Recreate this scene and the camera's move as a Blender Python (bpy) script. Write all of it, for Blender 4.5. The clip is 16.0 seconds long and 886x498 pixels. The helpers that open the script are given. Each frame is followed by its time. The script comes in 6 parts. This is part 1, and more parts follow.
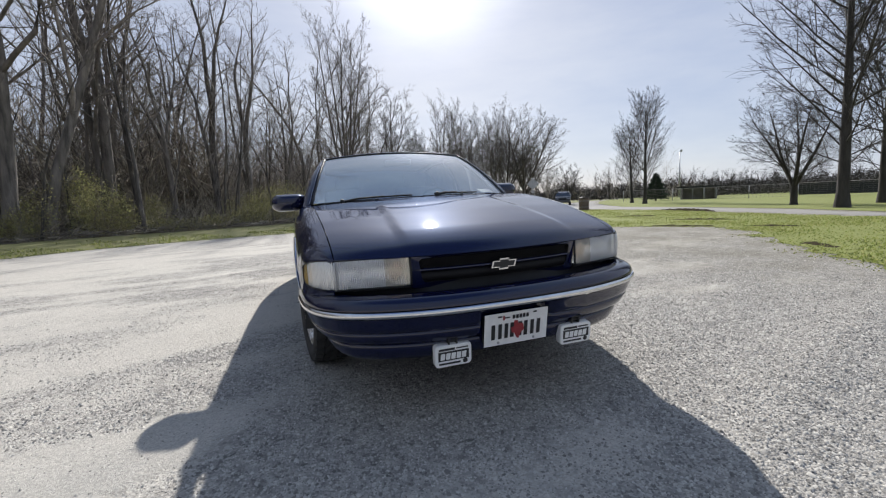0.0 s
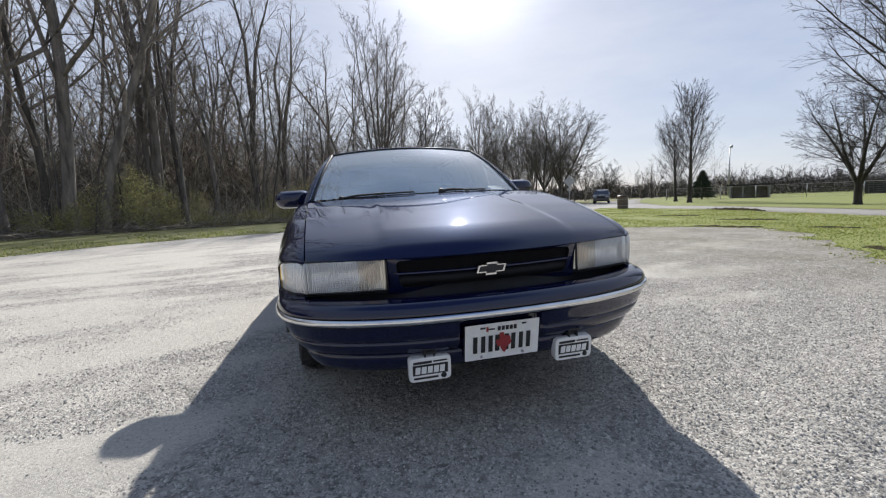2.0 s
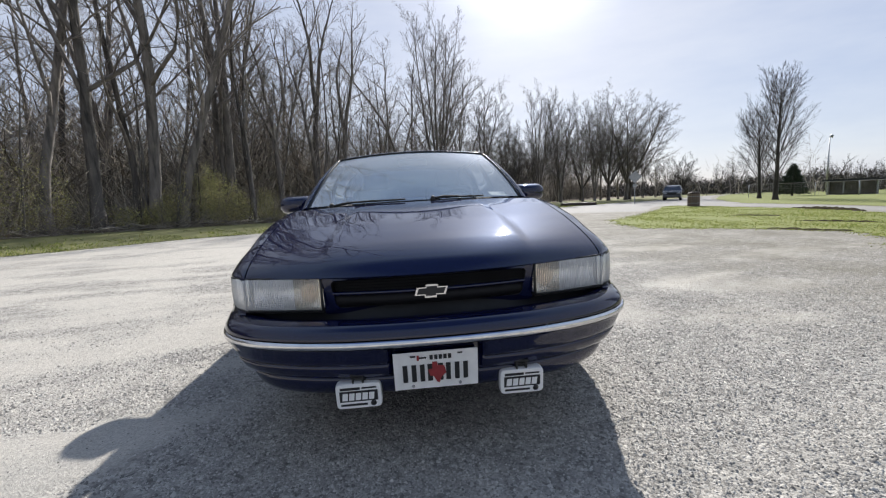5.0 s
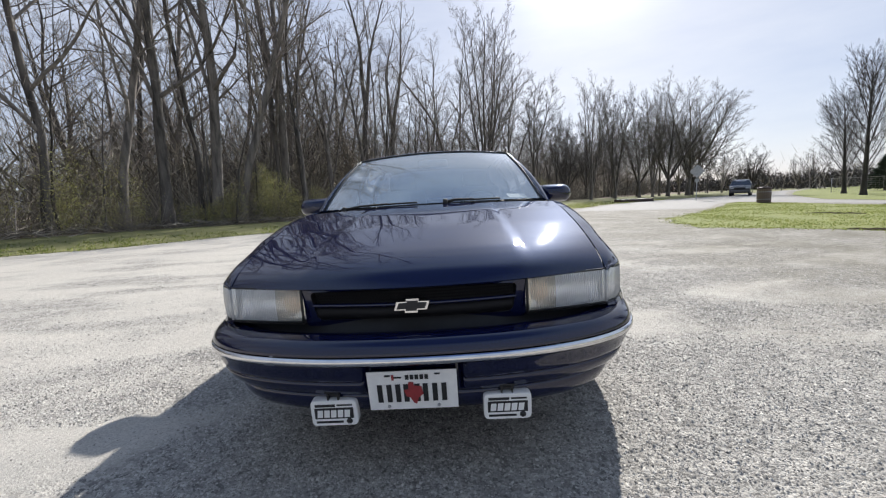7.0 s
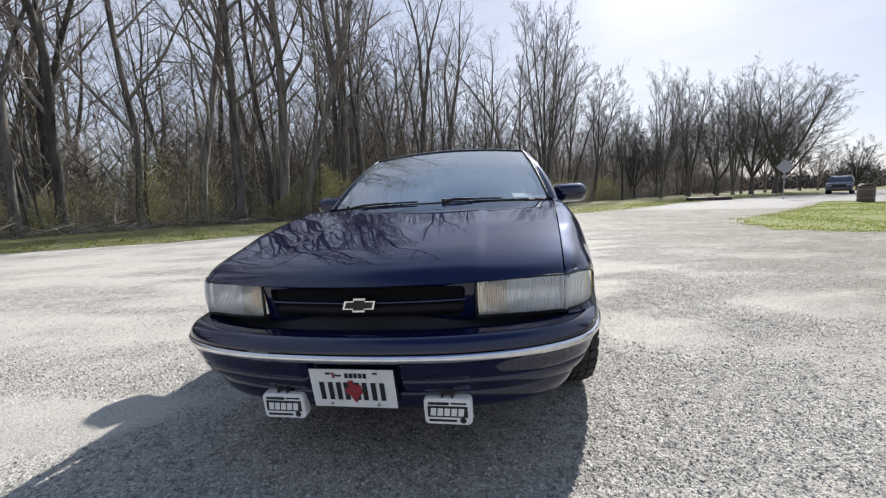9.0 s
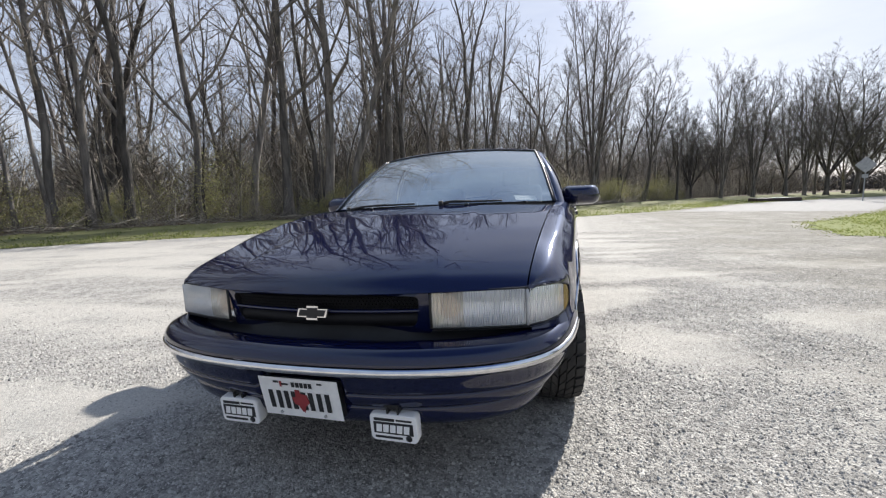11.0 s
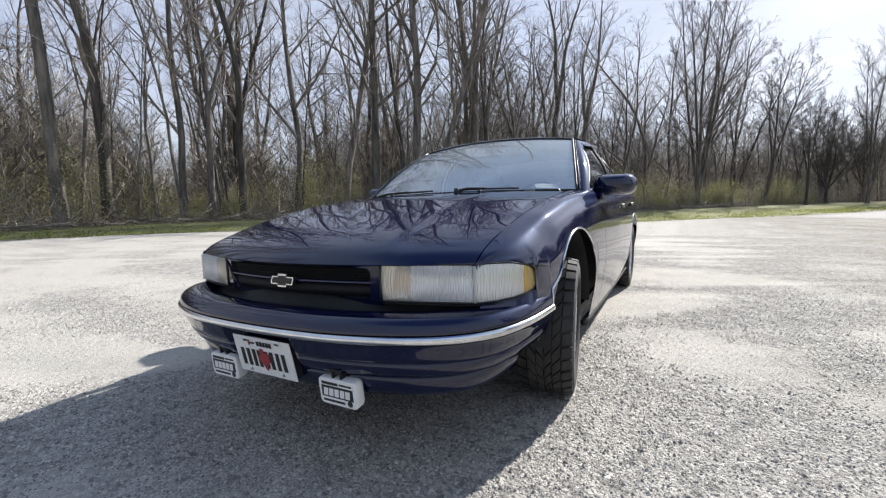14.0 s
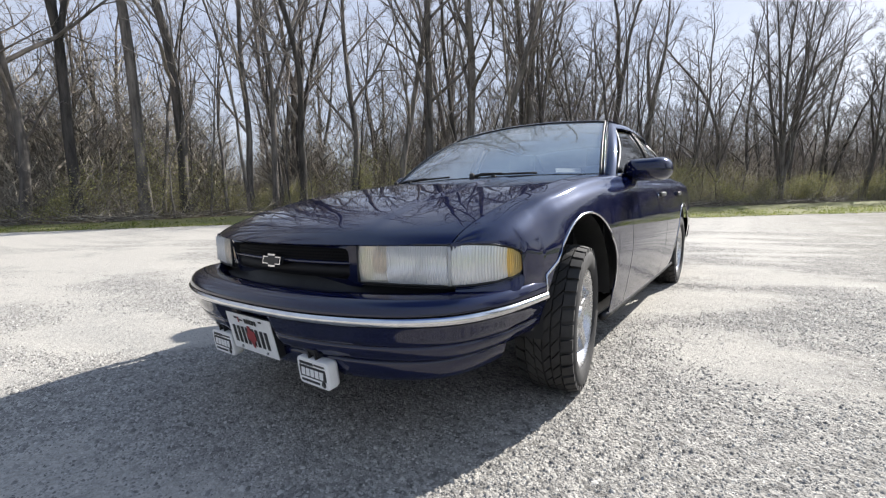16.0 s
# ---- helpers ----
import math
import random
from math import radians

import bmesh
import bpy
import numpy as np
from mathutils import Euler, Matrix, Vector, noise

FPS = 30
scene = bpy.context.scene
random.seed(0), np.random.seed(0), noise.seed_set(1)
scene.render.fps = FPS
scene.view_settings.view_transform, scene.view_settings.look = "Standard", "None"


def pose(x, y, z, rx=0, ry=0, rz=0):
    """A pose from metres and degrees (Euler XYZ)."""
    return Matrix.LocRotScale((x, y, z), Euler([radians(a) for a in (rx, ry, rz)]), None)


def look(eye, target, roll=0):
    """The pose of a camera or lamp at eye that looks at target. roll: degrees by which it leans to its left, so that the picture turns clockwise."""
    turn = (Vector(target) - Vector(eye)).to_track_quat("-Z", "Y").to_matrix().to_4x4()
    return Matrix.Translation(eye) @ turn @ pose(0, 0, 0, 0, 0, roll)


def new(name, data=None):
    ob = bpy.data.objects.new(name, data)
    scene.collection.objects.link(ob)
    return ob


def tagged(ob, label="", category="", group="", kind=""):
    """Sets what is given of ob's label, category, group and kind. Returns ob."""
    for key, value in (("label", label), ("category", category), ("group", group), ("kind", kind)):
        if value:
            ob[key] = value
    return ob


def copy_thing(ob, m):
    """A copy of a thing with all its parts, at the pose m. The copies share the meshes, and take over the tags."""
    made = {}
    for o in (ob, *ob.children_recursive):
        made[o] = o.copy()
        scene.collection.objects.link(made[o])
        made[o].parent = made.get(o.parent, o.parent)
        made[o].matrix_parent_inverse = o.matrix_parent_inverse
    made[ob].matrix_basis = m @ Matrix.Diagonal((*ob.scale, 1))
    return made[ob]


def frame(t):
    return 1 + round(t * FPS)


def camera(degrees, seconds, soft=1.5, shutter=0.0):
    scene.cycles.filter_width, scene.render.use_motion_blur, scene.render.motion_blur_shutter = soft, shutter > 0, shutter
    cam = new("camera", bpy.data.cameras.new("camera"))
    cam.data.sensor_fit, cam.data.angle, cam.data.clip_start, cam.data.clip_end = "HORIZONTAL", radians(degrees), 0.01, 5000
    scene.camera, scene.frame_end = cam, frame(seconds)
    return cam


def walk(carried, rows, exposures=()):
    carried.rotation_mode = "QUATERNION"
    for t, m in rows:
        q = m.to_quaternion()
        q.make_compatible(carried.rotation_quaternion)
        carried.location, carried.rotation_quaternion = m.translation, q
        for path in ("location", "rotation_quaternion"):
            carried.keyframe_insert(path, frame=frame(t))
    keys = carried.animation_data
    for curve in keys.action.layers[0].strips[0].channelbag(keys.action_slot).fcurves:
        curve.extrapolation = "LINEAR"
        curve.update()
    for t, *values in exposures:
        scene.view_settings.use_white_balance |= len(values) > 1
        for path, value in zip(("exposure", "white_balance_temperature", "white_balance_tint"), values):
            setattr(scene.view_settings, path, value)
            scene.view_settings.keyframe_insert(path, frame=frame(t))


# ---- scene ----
cam = camera(93.2, 16.0, soft=1.2)
PATH = [
    (0, (-0.852, -1.592, 0.942), (-0.243, 0.300, 0.722), -2.3),
    (0.5, (-0.775, -1.541, 0.940), (-0.209, 0.364, 0.718), -2.2),
    (1, (-0.722, -1.514, 0.939), (-0.192, 0.402, 0.716), -2.2),
    (1.5, (-0.666, -1.496, 0.934), (-0.175, 0.429, 0.709), -2.1),
    (2, (-0.584, -1.484, 0.933), (-0.137, 0.452, 0.708), -2.0),
    (2.5, (-0.503, -1.484, 0.948), (-0.098, 0.462, 0.721), -2.0),
    (3, (-0.392, -1.485, 0.980), (-0.036, 0.470, 0.752), -1.9),
    (5.5, (-0.025, -1.415, 1.007), (0.080, 0.568, 0.769), -1.9),
    (6, (0.050, -1.384, 1.023), (0.092, 0.601, 0.781), -1.9),
    (6.5, (0.104, -1.357, 1.037), (0.090, 0.628, 0.792), -2.0),
    (7, (0.157, -1.340, 1.037), (0.084, 0.643, 0.791), -2.1),
    (7.5, (0.249, -1.319, 1.034), (0.087, 0.659, 0.787), -2.2),
    (8, (0.352, -1.306, 1.033), (0.120, 0.665, 0.786), -2.1),
    (8.5, (0.457, -1.297, 1.041), (0.163, 0.666, 0.793), -2.1),
    (9, (0.558, -1.283, 1.035), (0.198, 0.669, 0.788), -2.0),
    (11.5, (0.907, -1.093, 1.056), (0.278, 0.789, 0.805), -1.5),
    (12, (0.971, -1.063, 1.054), (0.275, 0.795, 0.805), -1.5),
    (12.5, (1.039, -1.040, 1.045), (0.282, 0.794, 0.799), -1.4),
    (13, (1.124, -1.016, 1.016), (0.297, 0.788, 0.774), -1.1),
    (13.5, (1.193, -0.994, 0.990), (0.304, 0.782, 0.751), -0.9),
    (14, (1.279, -0.968, 0.956), (0.323, 0.773, 0.719), -0.8),
    (14.5, (1.339, -0.938, 0.934), (0.326, 0.770, 0.698), -0.8),
    (15, (1.380, -0.900, 0.916), (0.312, 0.774, 0.677), -0.8),
    (15.5, (1.420, -0.844, 0.902), (0.298, 0.793, 0.657), -0.8),
    (16, (1.464, -0.777, 0.895), (0.285, 0.818, 0.641), -0.8),
]
walk(cam, [(t, look(eye, target, roll)) for t, eye, target, roll in PATH],
     exposures=[(0, 0.53), (3, 0.58), (7, 0.68), (9, 0.72), (12.5, 0.80), (16, 0.88)])

# ---- world, sun ----
SUN_AZ, SUN_EL = radians(16.5), radians(30.5)
world = bpy.data.worlds.new("sky")
scene.world = world
world.use_nodes = True
wt = world.node_tree
bg = wt.nodes["Background"]
sky = wt.nodes.new("ShaderNodeTexSky")
sky.sky_type, sky.sun_disc = "NISHITA", False
sky.sun_elevation, sky.sun_rotation = SUN_EL, SUN_AZ
sky.air_density, sky.dust_density, sky.ozone_density = 1.0, 0.75, 2.0
wt.links.new(sky.outputs[0], bg.inputs[0])
bg.inputs[1].default_value = 0.0175
# a thin even veil of high cloud over the clear sky
veil = wt.nodes.new("ShaderNodeBackground")
wn, wr, wc, wm = wt.nodes.new("ShaderNodeTexNoise"), wt.nodes.new("ShaderNodeValToRGB"), wt.nodes.new("ShaderNodeTexCoord"), wt.nodes.new("ShaderNodeMapping")
wm.inputs["Scale"].default_value = (1.0, 1.6, 5.0)
wn.inputs["Scale"].default_value, wn.inputs["Detail"].default_value, wn.inputs["Roughness"].default_value = 1.6, 7, 0.6
wr.color_ramp.elements[0].position, wr.color_ramp.elements[0].color = 0.3, (0.55, 0.62, 0.81, 1)
wr.color_ramp.elements[1].position, wr.color_ramp.elements[1].color = 0.7, (0.77, 0.81, 0.92, 1)
wt.links.new(wc.outputs["Generated"], wm.inputs[0])
wt.links.new(wm.outputs[0], wn.inputs["Vector"])
wt.links.new(wn.outputs["Fac"], wr.inputs[0])
# it glows where it lies before the sun
sun_way = (math.sin(SUN_AZ) * math.cos(SUN_EL), math.cos(SUN_AZ) * math.cos(SUN_EL), math.sin(SUN_EL))
near_sun, fall, glow, top = (wt.nodes.new(k) for k in ("ShaderNodeVectorMath", "ShaderNodeMath", "ShaderNodeMath", "ShaderNodeMath"))
near_sun.operation, near_sun.inputs[1].default_value = "DOT_PRODUCT", sun_way
top.operation, top.inputs[1].default_value = "MAXIMUM", 0.0
fall.operation, fall.inputs[1].default_value = "POWER", 110.0
glow.operation, glow.inputs[1].default_value, glow.inputs[2].default_value = "MULTIPLY_ADD", 0.85, 0.48
wt.links.new(wc.outputs["Generated"], near_sun.inputs[0])
wt.links.new(near_sun.outputs["Value"], top.inputs[0])
wt.links.new(top.outputs[0], fall.inputs[0])
wt.links.new(fall.outputs[0], glow.inputs[0])
# and is thinner in the half of the sky away from the sun
lean, light = wt.nodes.new("ShaderNodeMapRange"), wt.nodes.new("ShaderNodeMath")
lean.inputs["From Min"].default_value, lean.inputs["From Max"].default_value = -0.75, 0.15
lean.inputs["To Min"].default_value, lean.inputs["To Max"].default_value = 0.64, 1.0
light.operation = "MULTIPLY"
wt.links.new(near_sun.outputs["Value"], lean.inputs["Value"])
wt.links.new(glow.outputs[0], light.inputs[0])
wt.links.new(lean.outputs[0], light.inputs[1])
wt.links.new(light.outputs[0], veil.inputs[1])
# the veil thins towards the zenith, where the clear blue shows
wz, wg, wx = wt.nodes.new("ShaderNodeSeparateXYZ"), wt.nodes.new("ShaderNodeValToRGB"), wt.nodes.new("ShaderNodeMix")
wx.data_type, wx.blend_type = "RGBA", "MULTIPLY"
wx.inputs[0].default_value = 1.0
wg.color_ramp.elements[0].position, wg.color_ramp.elements[0].color = 0.50, (1, 1, 1, 1)
wg.color_ramp.elements[1].position, wg.color_ramp.elements[1].color = 0.955, (0.13, 0.20, 0.42, 1)
wg.color_ramp.elements.new(0.86).color = (0.63, 0.79, 0.95, 1)
wt.links.new(wc.outputs["Generated"], wz.inputs[0])
wt.links.new(wz.outputs["Z"], wg.inputs[0])
wt.links.new(wr.outputs[0], wx.inputs[6])
wt.links.new(wg.outputs[0], wx.inputs[7])
wt.links.new(wx.outputs[2], veil.inputs[0])
both = wt.nodes.new("ShaderNodeAddShader")
wt.links.new(bg.outputs[0], both.inputs[0])
wt.links.new(veil.outputs[0], both.inputs[1])
wt.links.new(both.outputs[0], wt.nodes["World Output"].inputs[0])
sun = new("sun", bpy.data.lights.new("sun", "SUN"))
sun.data.energy, sun.data.angle, sun.data.color = 5.0, radians(0.6), (1.0, 0.965, 0.925)
sun_from = Vector((math.sin(SUN_AZ) * math.cos(SUN_EL), math.cos(SUN_AZ) * math.cos(SUN_EL), math.sin(SUN_EL)))
sun.matrix_world = look(sun_from * 50, (0, 0, 0))


# ---- materials ----
def nodes_of(name):
    m = bpy.data.materials.new(name)
    m.use_nodes = True
    t = m.node_tree
    return m, t, t.nodes["Principled BSDF"]


def ramp(t, fac, stops):
    r = t.nodes.new("ShaderNodeValToRGB")
    el = r.color_ramp.elements
    while len(el) < len(stops):
        el.new(0.5)
    for e, (p, c) in zip(el, stops):
        e.position, e.color = p, (*c, 1)
    t.links.new(fac, r.inputs[0])
    return r.outputs[0]


def noise_of(t, scale, detail=6.0, rough=0.6, coord="Object", stretch=None):
    tc = t.nodes.new("ShaderNodeTexCoord")
    n = t.nodes.new("ShaderNodeTexNoise")
    n.inputs["Scale"].default_value, n.inputs["Detail"].default_value, n.inputs["Roughness"].default_value = scale, detail, rough
    src = tc.outputs[coord]
    if stretch:
        mp = t.nodes.new("ShaderNodeMapping")
        mp.inputs["Scale"].default_value = stretch
        t.links.new(src, mp.inputs[0])
        src = mp.outputs[0]
    t.links.new(src, n.inputs["Vector"])
    return n.outputs["Fac"]


def mix(t, fac, a, b, kind="MIX"):
    m = t.nodes.new("ShaderNodeMix")
    m.data_type, m.blend_type = "RGBA", kind
    for sock, v in ((m.inputs[0], fac), (m.inputs[6], a), (m.inputs[7], b)):
        if isinstance(v, bpy.types.NodeSocket):
            t.links.new(v, sock)
        else:
            sock.default_value = (*v, 1) if isinstance(v, tuple) else v
    return m.outputs[2]


def bump(t, p, height, strength, dist):
    b = t.nodes.new("ShaderNodeBump")
    b.inputs["Strength"].default_value, b.inputs["Distance"].default_value = strength, dist
    t.links.new(height, b.inputs["Height"])
    t.links.new(b.outputs[0], p.inputs["Normal"])


def simple(name, c1, c2, scale, rough, metal=0.0, bump_s=0.0, bump_d=0.002, coat=0.0, stretch=None, spec=0.5):
    """Two tones by noise at one scale, with a second, finer one in the relief and the roughness."""
    m, t, p = nodes_of(name)
    f = noise_of(t, scale, stretch=stretch)
    t.links.new(ramp(t, f, [(0.3, c1), (0.7, c2)]), p.inputs["Base Color"])
    p.inputs["Metallic"].default_value = metal
    p.inputs["Coat Weight"].default_value = coat
    p.inputs["Coat Roughness"].default_value = 0.03
    p.inputs["Specular IOR Level"].default_value = spec
    fine = noise_of(t, scale * 7)
    mr = t.nodes.new("ShaderNodeMapRange")
    mr.inputs[3].default_value, mr.inputs[4].default_value = max(0.02, rough - 0.08), min(1, rough + 0.08)
    t.links.new(fine, mr.inputs[0])
    t.links.new(mr.outputs[0], p.inputs["Roughness"])
    if bump_s:
        bump(t, p, fine, bump_s, bump_d)
    return m


def by_object(m, amount):
    """Vary the base colour from object to object."""
    t = m.node_tree
    p = t.nodes["Principled BSDF"]
    link = p.inputs["Base Color"].links[0]
    src = link.from_socket
    info = t.nodes.new("ShaderNodeObjectInfo")
    hs = t.nodes.new("ShaderNodeHueSaturation")
    mr = t.nodes.new("ShaderNodeMapRange")
    mr.inputs[3].default_value, mr.inputs[4].default_value = 1 - amount, 1 + amount
    t.links.new(info.outputs["Random"], mr.inputs[0])
    t.links.new(mr.outputs[0], hs.inputs["Value"])
    t.links.new(src, hs.inputs["Color"])
    t.links.new(hs.outputs[0], p.inputs["Base Color"])
    return m


def by_island(name, stops, rough=0.8, trans=0.0):
    m, t, p = nodes_of(name)
    g = t.nodes.new("ShaderNodeNewGeometry")
    t.links.new(ramp(t, g.outputs["Random Per Island"], stops), p.inputs["Base Color"])
    p.inputs["Roughness"].default_value = rough
    p.inputs["Specular IOR Level"].default_value = 0.25
    if trans:
        tr = t.nodes.new("ShaderNodeBsdfTranslucent")
        ms = t.nodes.new("ShaderNodeMixShader")
        ms.inputs[0].default_value = trans
        t.links.new(ramp(t, g.outputs["Random Per Island"], stops), tr.inputs[0])
        t.links.new(p.outputs[0], ms.inputs[1])
        t.links.new(tr.outputs[0], ms.inputs[2])
        t.links.new(ms.outputs[0], t.nodes["Material Output"].inputs[0])
    return m


def pebbles(t, scale, stops):
    """Cells like crushed stone: each with a tone of its own. Gives colour and height."""
    tc = t.nodes.new("ShaderNodeTexCoord")
    warp = t.nodes.new("ShaderNodeTexNoise")
    warp.inputs["Scale"].default_value = scale * 0.7
    add = t.nodes.new("ShaderNodeMix")
    add.data_type, add.blend_type = "RGBA", "LINEAR_LIGHT"
    add.inputs[0].default_value = 0.25 / scale
    t.links.new(tc.outputs["Object"], warp.inputs["Vector"])
    t.links.new(tc.outputs["Object"], add.inputs[6])
    t.links.new(warp.outputs["Color"], add.inputs[7])
    v = t.nodes.new("ShaderNodeTexVoronoi")
    v.inputs["Scale"].default_value = scale
    t.links.new(add.outputs[2], v.inputs["Vector"])
    grey = t.nodes.new("ShaderNodeSeparateColor")
    t.links.new(v.outputs["Color"], grey.inputs[0])
    return ramp(t, grey.outputs[0], stops), v.outputs["Distance"]


def gravel_ground():
    m, t, p = nodes_of("gravel ground")
    big = noise_of(t, 0.33, 5, 0.65)
    streak = noise_of(t, 0.8, 6, 0.7, stretch=(0.7, 1.3, 1))
    sand = noise_of(t, 150, 3, 0.7)
    coarse, hc = pebbles(t, 58, [(0.0, (0.14, 0.133, 0.122)), (0.5, (0.27, 0.257, 0.233)), (1.0, (0.44, 0.418, 0.378))])
    small, hs = pebbles(t, 140, [(0.0, (0.25, 0.236, 0.212)), (0.5, (0.385, 0.363, 0.325)), (1.0, (0.54, 0.51, 0.455))])
    stones = mix(t, ramp(t, noise_of(t, 9, 3, 0.6), [(0.45, (0, 0, 0)), (0.6, (1, 1, 1))]), coarse, small)
    dust = mix(t, mix(t, 0.55, noise_of(t, 5, 5, 0.7), sand), ramp(t, sand, [(0.25, (0.465, 0.436, 0.381)), (0.75, (0.63, 0.592, 0.522))]), small)
    worn = t.nodes.new("ShaderNodeAttribute")
    worn.attribute_name = "dust"
    f1 = mix(t, 0.50, mix(t, 0.5, big, streak), worn.outputs["Fac"])
    f2 = mix(t, 0.36, f1, mix(t, 0.45, noise_of(t, 4.5, 6, 0.75), noise_of(t, 24, 4, 0.75)))
    cover = ramp(t, f2, [(0.365, (0, 0, 0)), (0.56, (1, 1, 1))])
    earth = t.nodes.new("ShaderNodeAttribute")
    earth.attribute_name = "earth"
    patch = t.nodes.new("ShaderNodeMath")
    patch.operation = "MULTIPLY"
    t.links.new(earth.outputs["Fac"], patch.inputs[0])
    t.links.new(ramp(t, mix(t, 0.35, noise_of(t, 0.9, 5, 0.65), noise_of(t, 7, 4, 0.7)), [(0.36, (0.25, 0.25, 0.25)), (0.62, (1, 1, 1))]), patch.inputs[1])
    soil = ramp(t, noise_of(t, 60, 4, 0.7), [(0.3, (0.10, 0.088, 0.062)), (0.7, (0.20, 0.182, 0.135))])
    t.links.new(mix(t, patch.outputs[0], mix(t, cover, stones, dust), soil), p.inputs["Base Color"])
    p.inputs["Roughness"].default_value = 0.92
    p.inputs["Specular IOR Level"].default_value = 0.2
    ht = mix(t, cover, mix(t, 0.4, hc, hs), mix(t, 0.35, ramp(t, mix(t, 0.6, hs, sand), [(0.0, (0.25, 0.25, 0.25)), (1.0, (0.6, 0.6, 0.6))]), noise_of(t, 420, 3, 0.6)))
    bump(t, p, ht, 0.7, 0.011)
    return m


def grass_ground(name, a, b, c):
    m, t, p = nodes_of(name)
    big = noise_of(t, 0.5, 6, 0.7)
    fine = noise_of(t, 30, 5, 0.7)
    col = mix(t, big, ramp(t, fine, [(0.3, a), (0.7, b)]), ramp(t, fine, [(0.3, b), (0.7, c)]))
    t.links.new(col, p.inputs["Base Color"])
    p.inputs["Roughness"].default_value = 0.95
    p.inputs["Specular IOR Level"].default_value = 0.15
    bump(t, p, fine, 0.35, 0.02)
    return m


M_GRAVEL = gravel_ground()
M_STONE = by_island("loose stones", [(0.0, (0.165, 0.156, 0.141)), (0.3, (0.27, 0.256, 0.231)), (0.7, (0.38, 0.361, 0.325)), (1.0, (0.56, 0.533, 0.48))], 0.9)
M_LAWN = grass_ground("lawn", (0.10, 0.125, 0.03), (0.17, 0.205, 0.05), (0.29, 0.275, 0.105))
M_VERGE = grass_ground("verge", (0.115, 0.11, 0.05), (0.185, 0.20, 0.075), (0.27, 0.245, 0.125))
M_LITTER = grass_ground("leaf litter", (0.09, 0.065, 0.042), (0.18, 0.135, 0.09), (0.28, 0.23, 0.16))
M_ROAD = simple("worn asphalt road", (0.185, 0.178, 0.163), (0.265, 0.254, 0.234), 3.0, 0.9, bump_s=0.4, bump_d=0.006)
M_BARK = by_object(simple("grey-brown bark", (0.040, 0.036, 0.033), (0.215, 0.191, 0.17), 5.0, 0.92, bump_s=0.8, bump_d=0.03, stretch=(1, 1, 0.2)), 0.5)
M_TWIG = by_object(simple("twigs", (0.11, 0.096, 0.086), (0.30, 0.264, 0.235), 3.0, 0.9), 0.3)
M_DARKBARK = simple("dark park-tree bark", (0.026, 0.023, 0.022), (0.075, 0.066, 0.060), 5.0, 0.92, bump_s=0.8, bump_d=0.03, stretch=(1, 1, 0.2))
M_BRUSH = by_island("dry brush stems", [(0.0, (0.11, 0.096, 0.077)), (0.55, (0.24, 0.212, 0.168)), (1.0, (0.46, 0.415, 0.335))], 0.9)
M_LEAF = by_island("budding leaves", [(0.0, (0.19, 0.165, 0.09)), (0.5, (0.33, 0.31, 0.145)), (1.0, (0.50, 0.50, 0.21))], 0.7, 0.5)
M_BLADE = by_island("grass blades", [(0.0, (0.115, 0.148, 0.036)), (0.6, (0.20, 0.235, 0.064)), (1.0, (0.33, 0.315, 0.14))], 0.6, 0.6)


# ---- mesh helpers ----
def mesh_ob(name, verts, faces, material, parent=None, label="", smooth=False):
    me = bpy.data.meshes.new(name)
    me.from_pydata([tuple(v) for v in verts], [], [tuple(f) for f in faces])
    me.update()
    if smooth:
        me.polygons.foreach_set("use_smooth", [True] * len(me.polygons))
    me.materials.append(material)
    ob = new(name, me)
    if parent:
        ob.parent = parent
    return tagged(ob, label)


def part(name, bm, material, parent, label="", smooth=True, bevel=0.0):
    me = bpy.data.meshes.new(name)
    bm.normal_update()
    for f in bm.faces:
        f.smooth = smooth
    bm.to_mesh(me)
    bm.free()
    me.materials.append(material)
    ob = new(name, me)
    ob.parent = parent
    if bevel:
        mod = ob.modifiers.new("bevel", "BEVEL")
        mod.width, mod.segments, mod.limit_method, mod.angle_limit = bevel, 2, "ANGLE", radians(35)
    return tagged(ob, label)


def fast_mesh(name, V, F, material, smooth=False):
    """A mesh from numpy arrays of corners and triangles or quads."""
    me = bpy.data.meshes.new(name)
    n, k = F.shape
    me.vertices.add(len(V))
    me.vertices.foreach_set("co", V.astype(np.float32).ravel())
    me.loops.add(n * k)
    me.loops.foreach_set("vertex_index", F.astype(np.int32).ravel())
    me.polygons.add(n)
    me.polygons.foreach_set("loop_start", np.arange(0, n * k, k, dtype=np.int32))
    me.update(calc_edges=True)
    if smooth:
        me.polygons.foreach_set("use_smooth", np.ones(n, dtype=bool))
    me.materials.append(material)
    return me


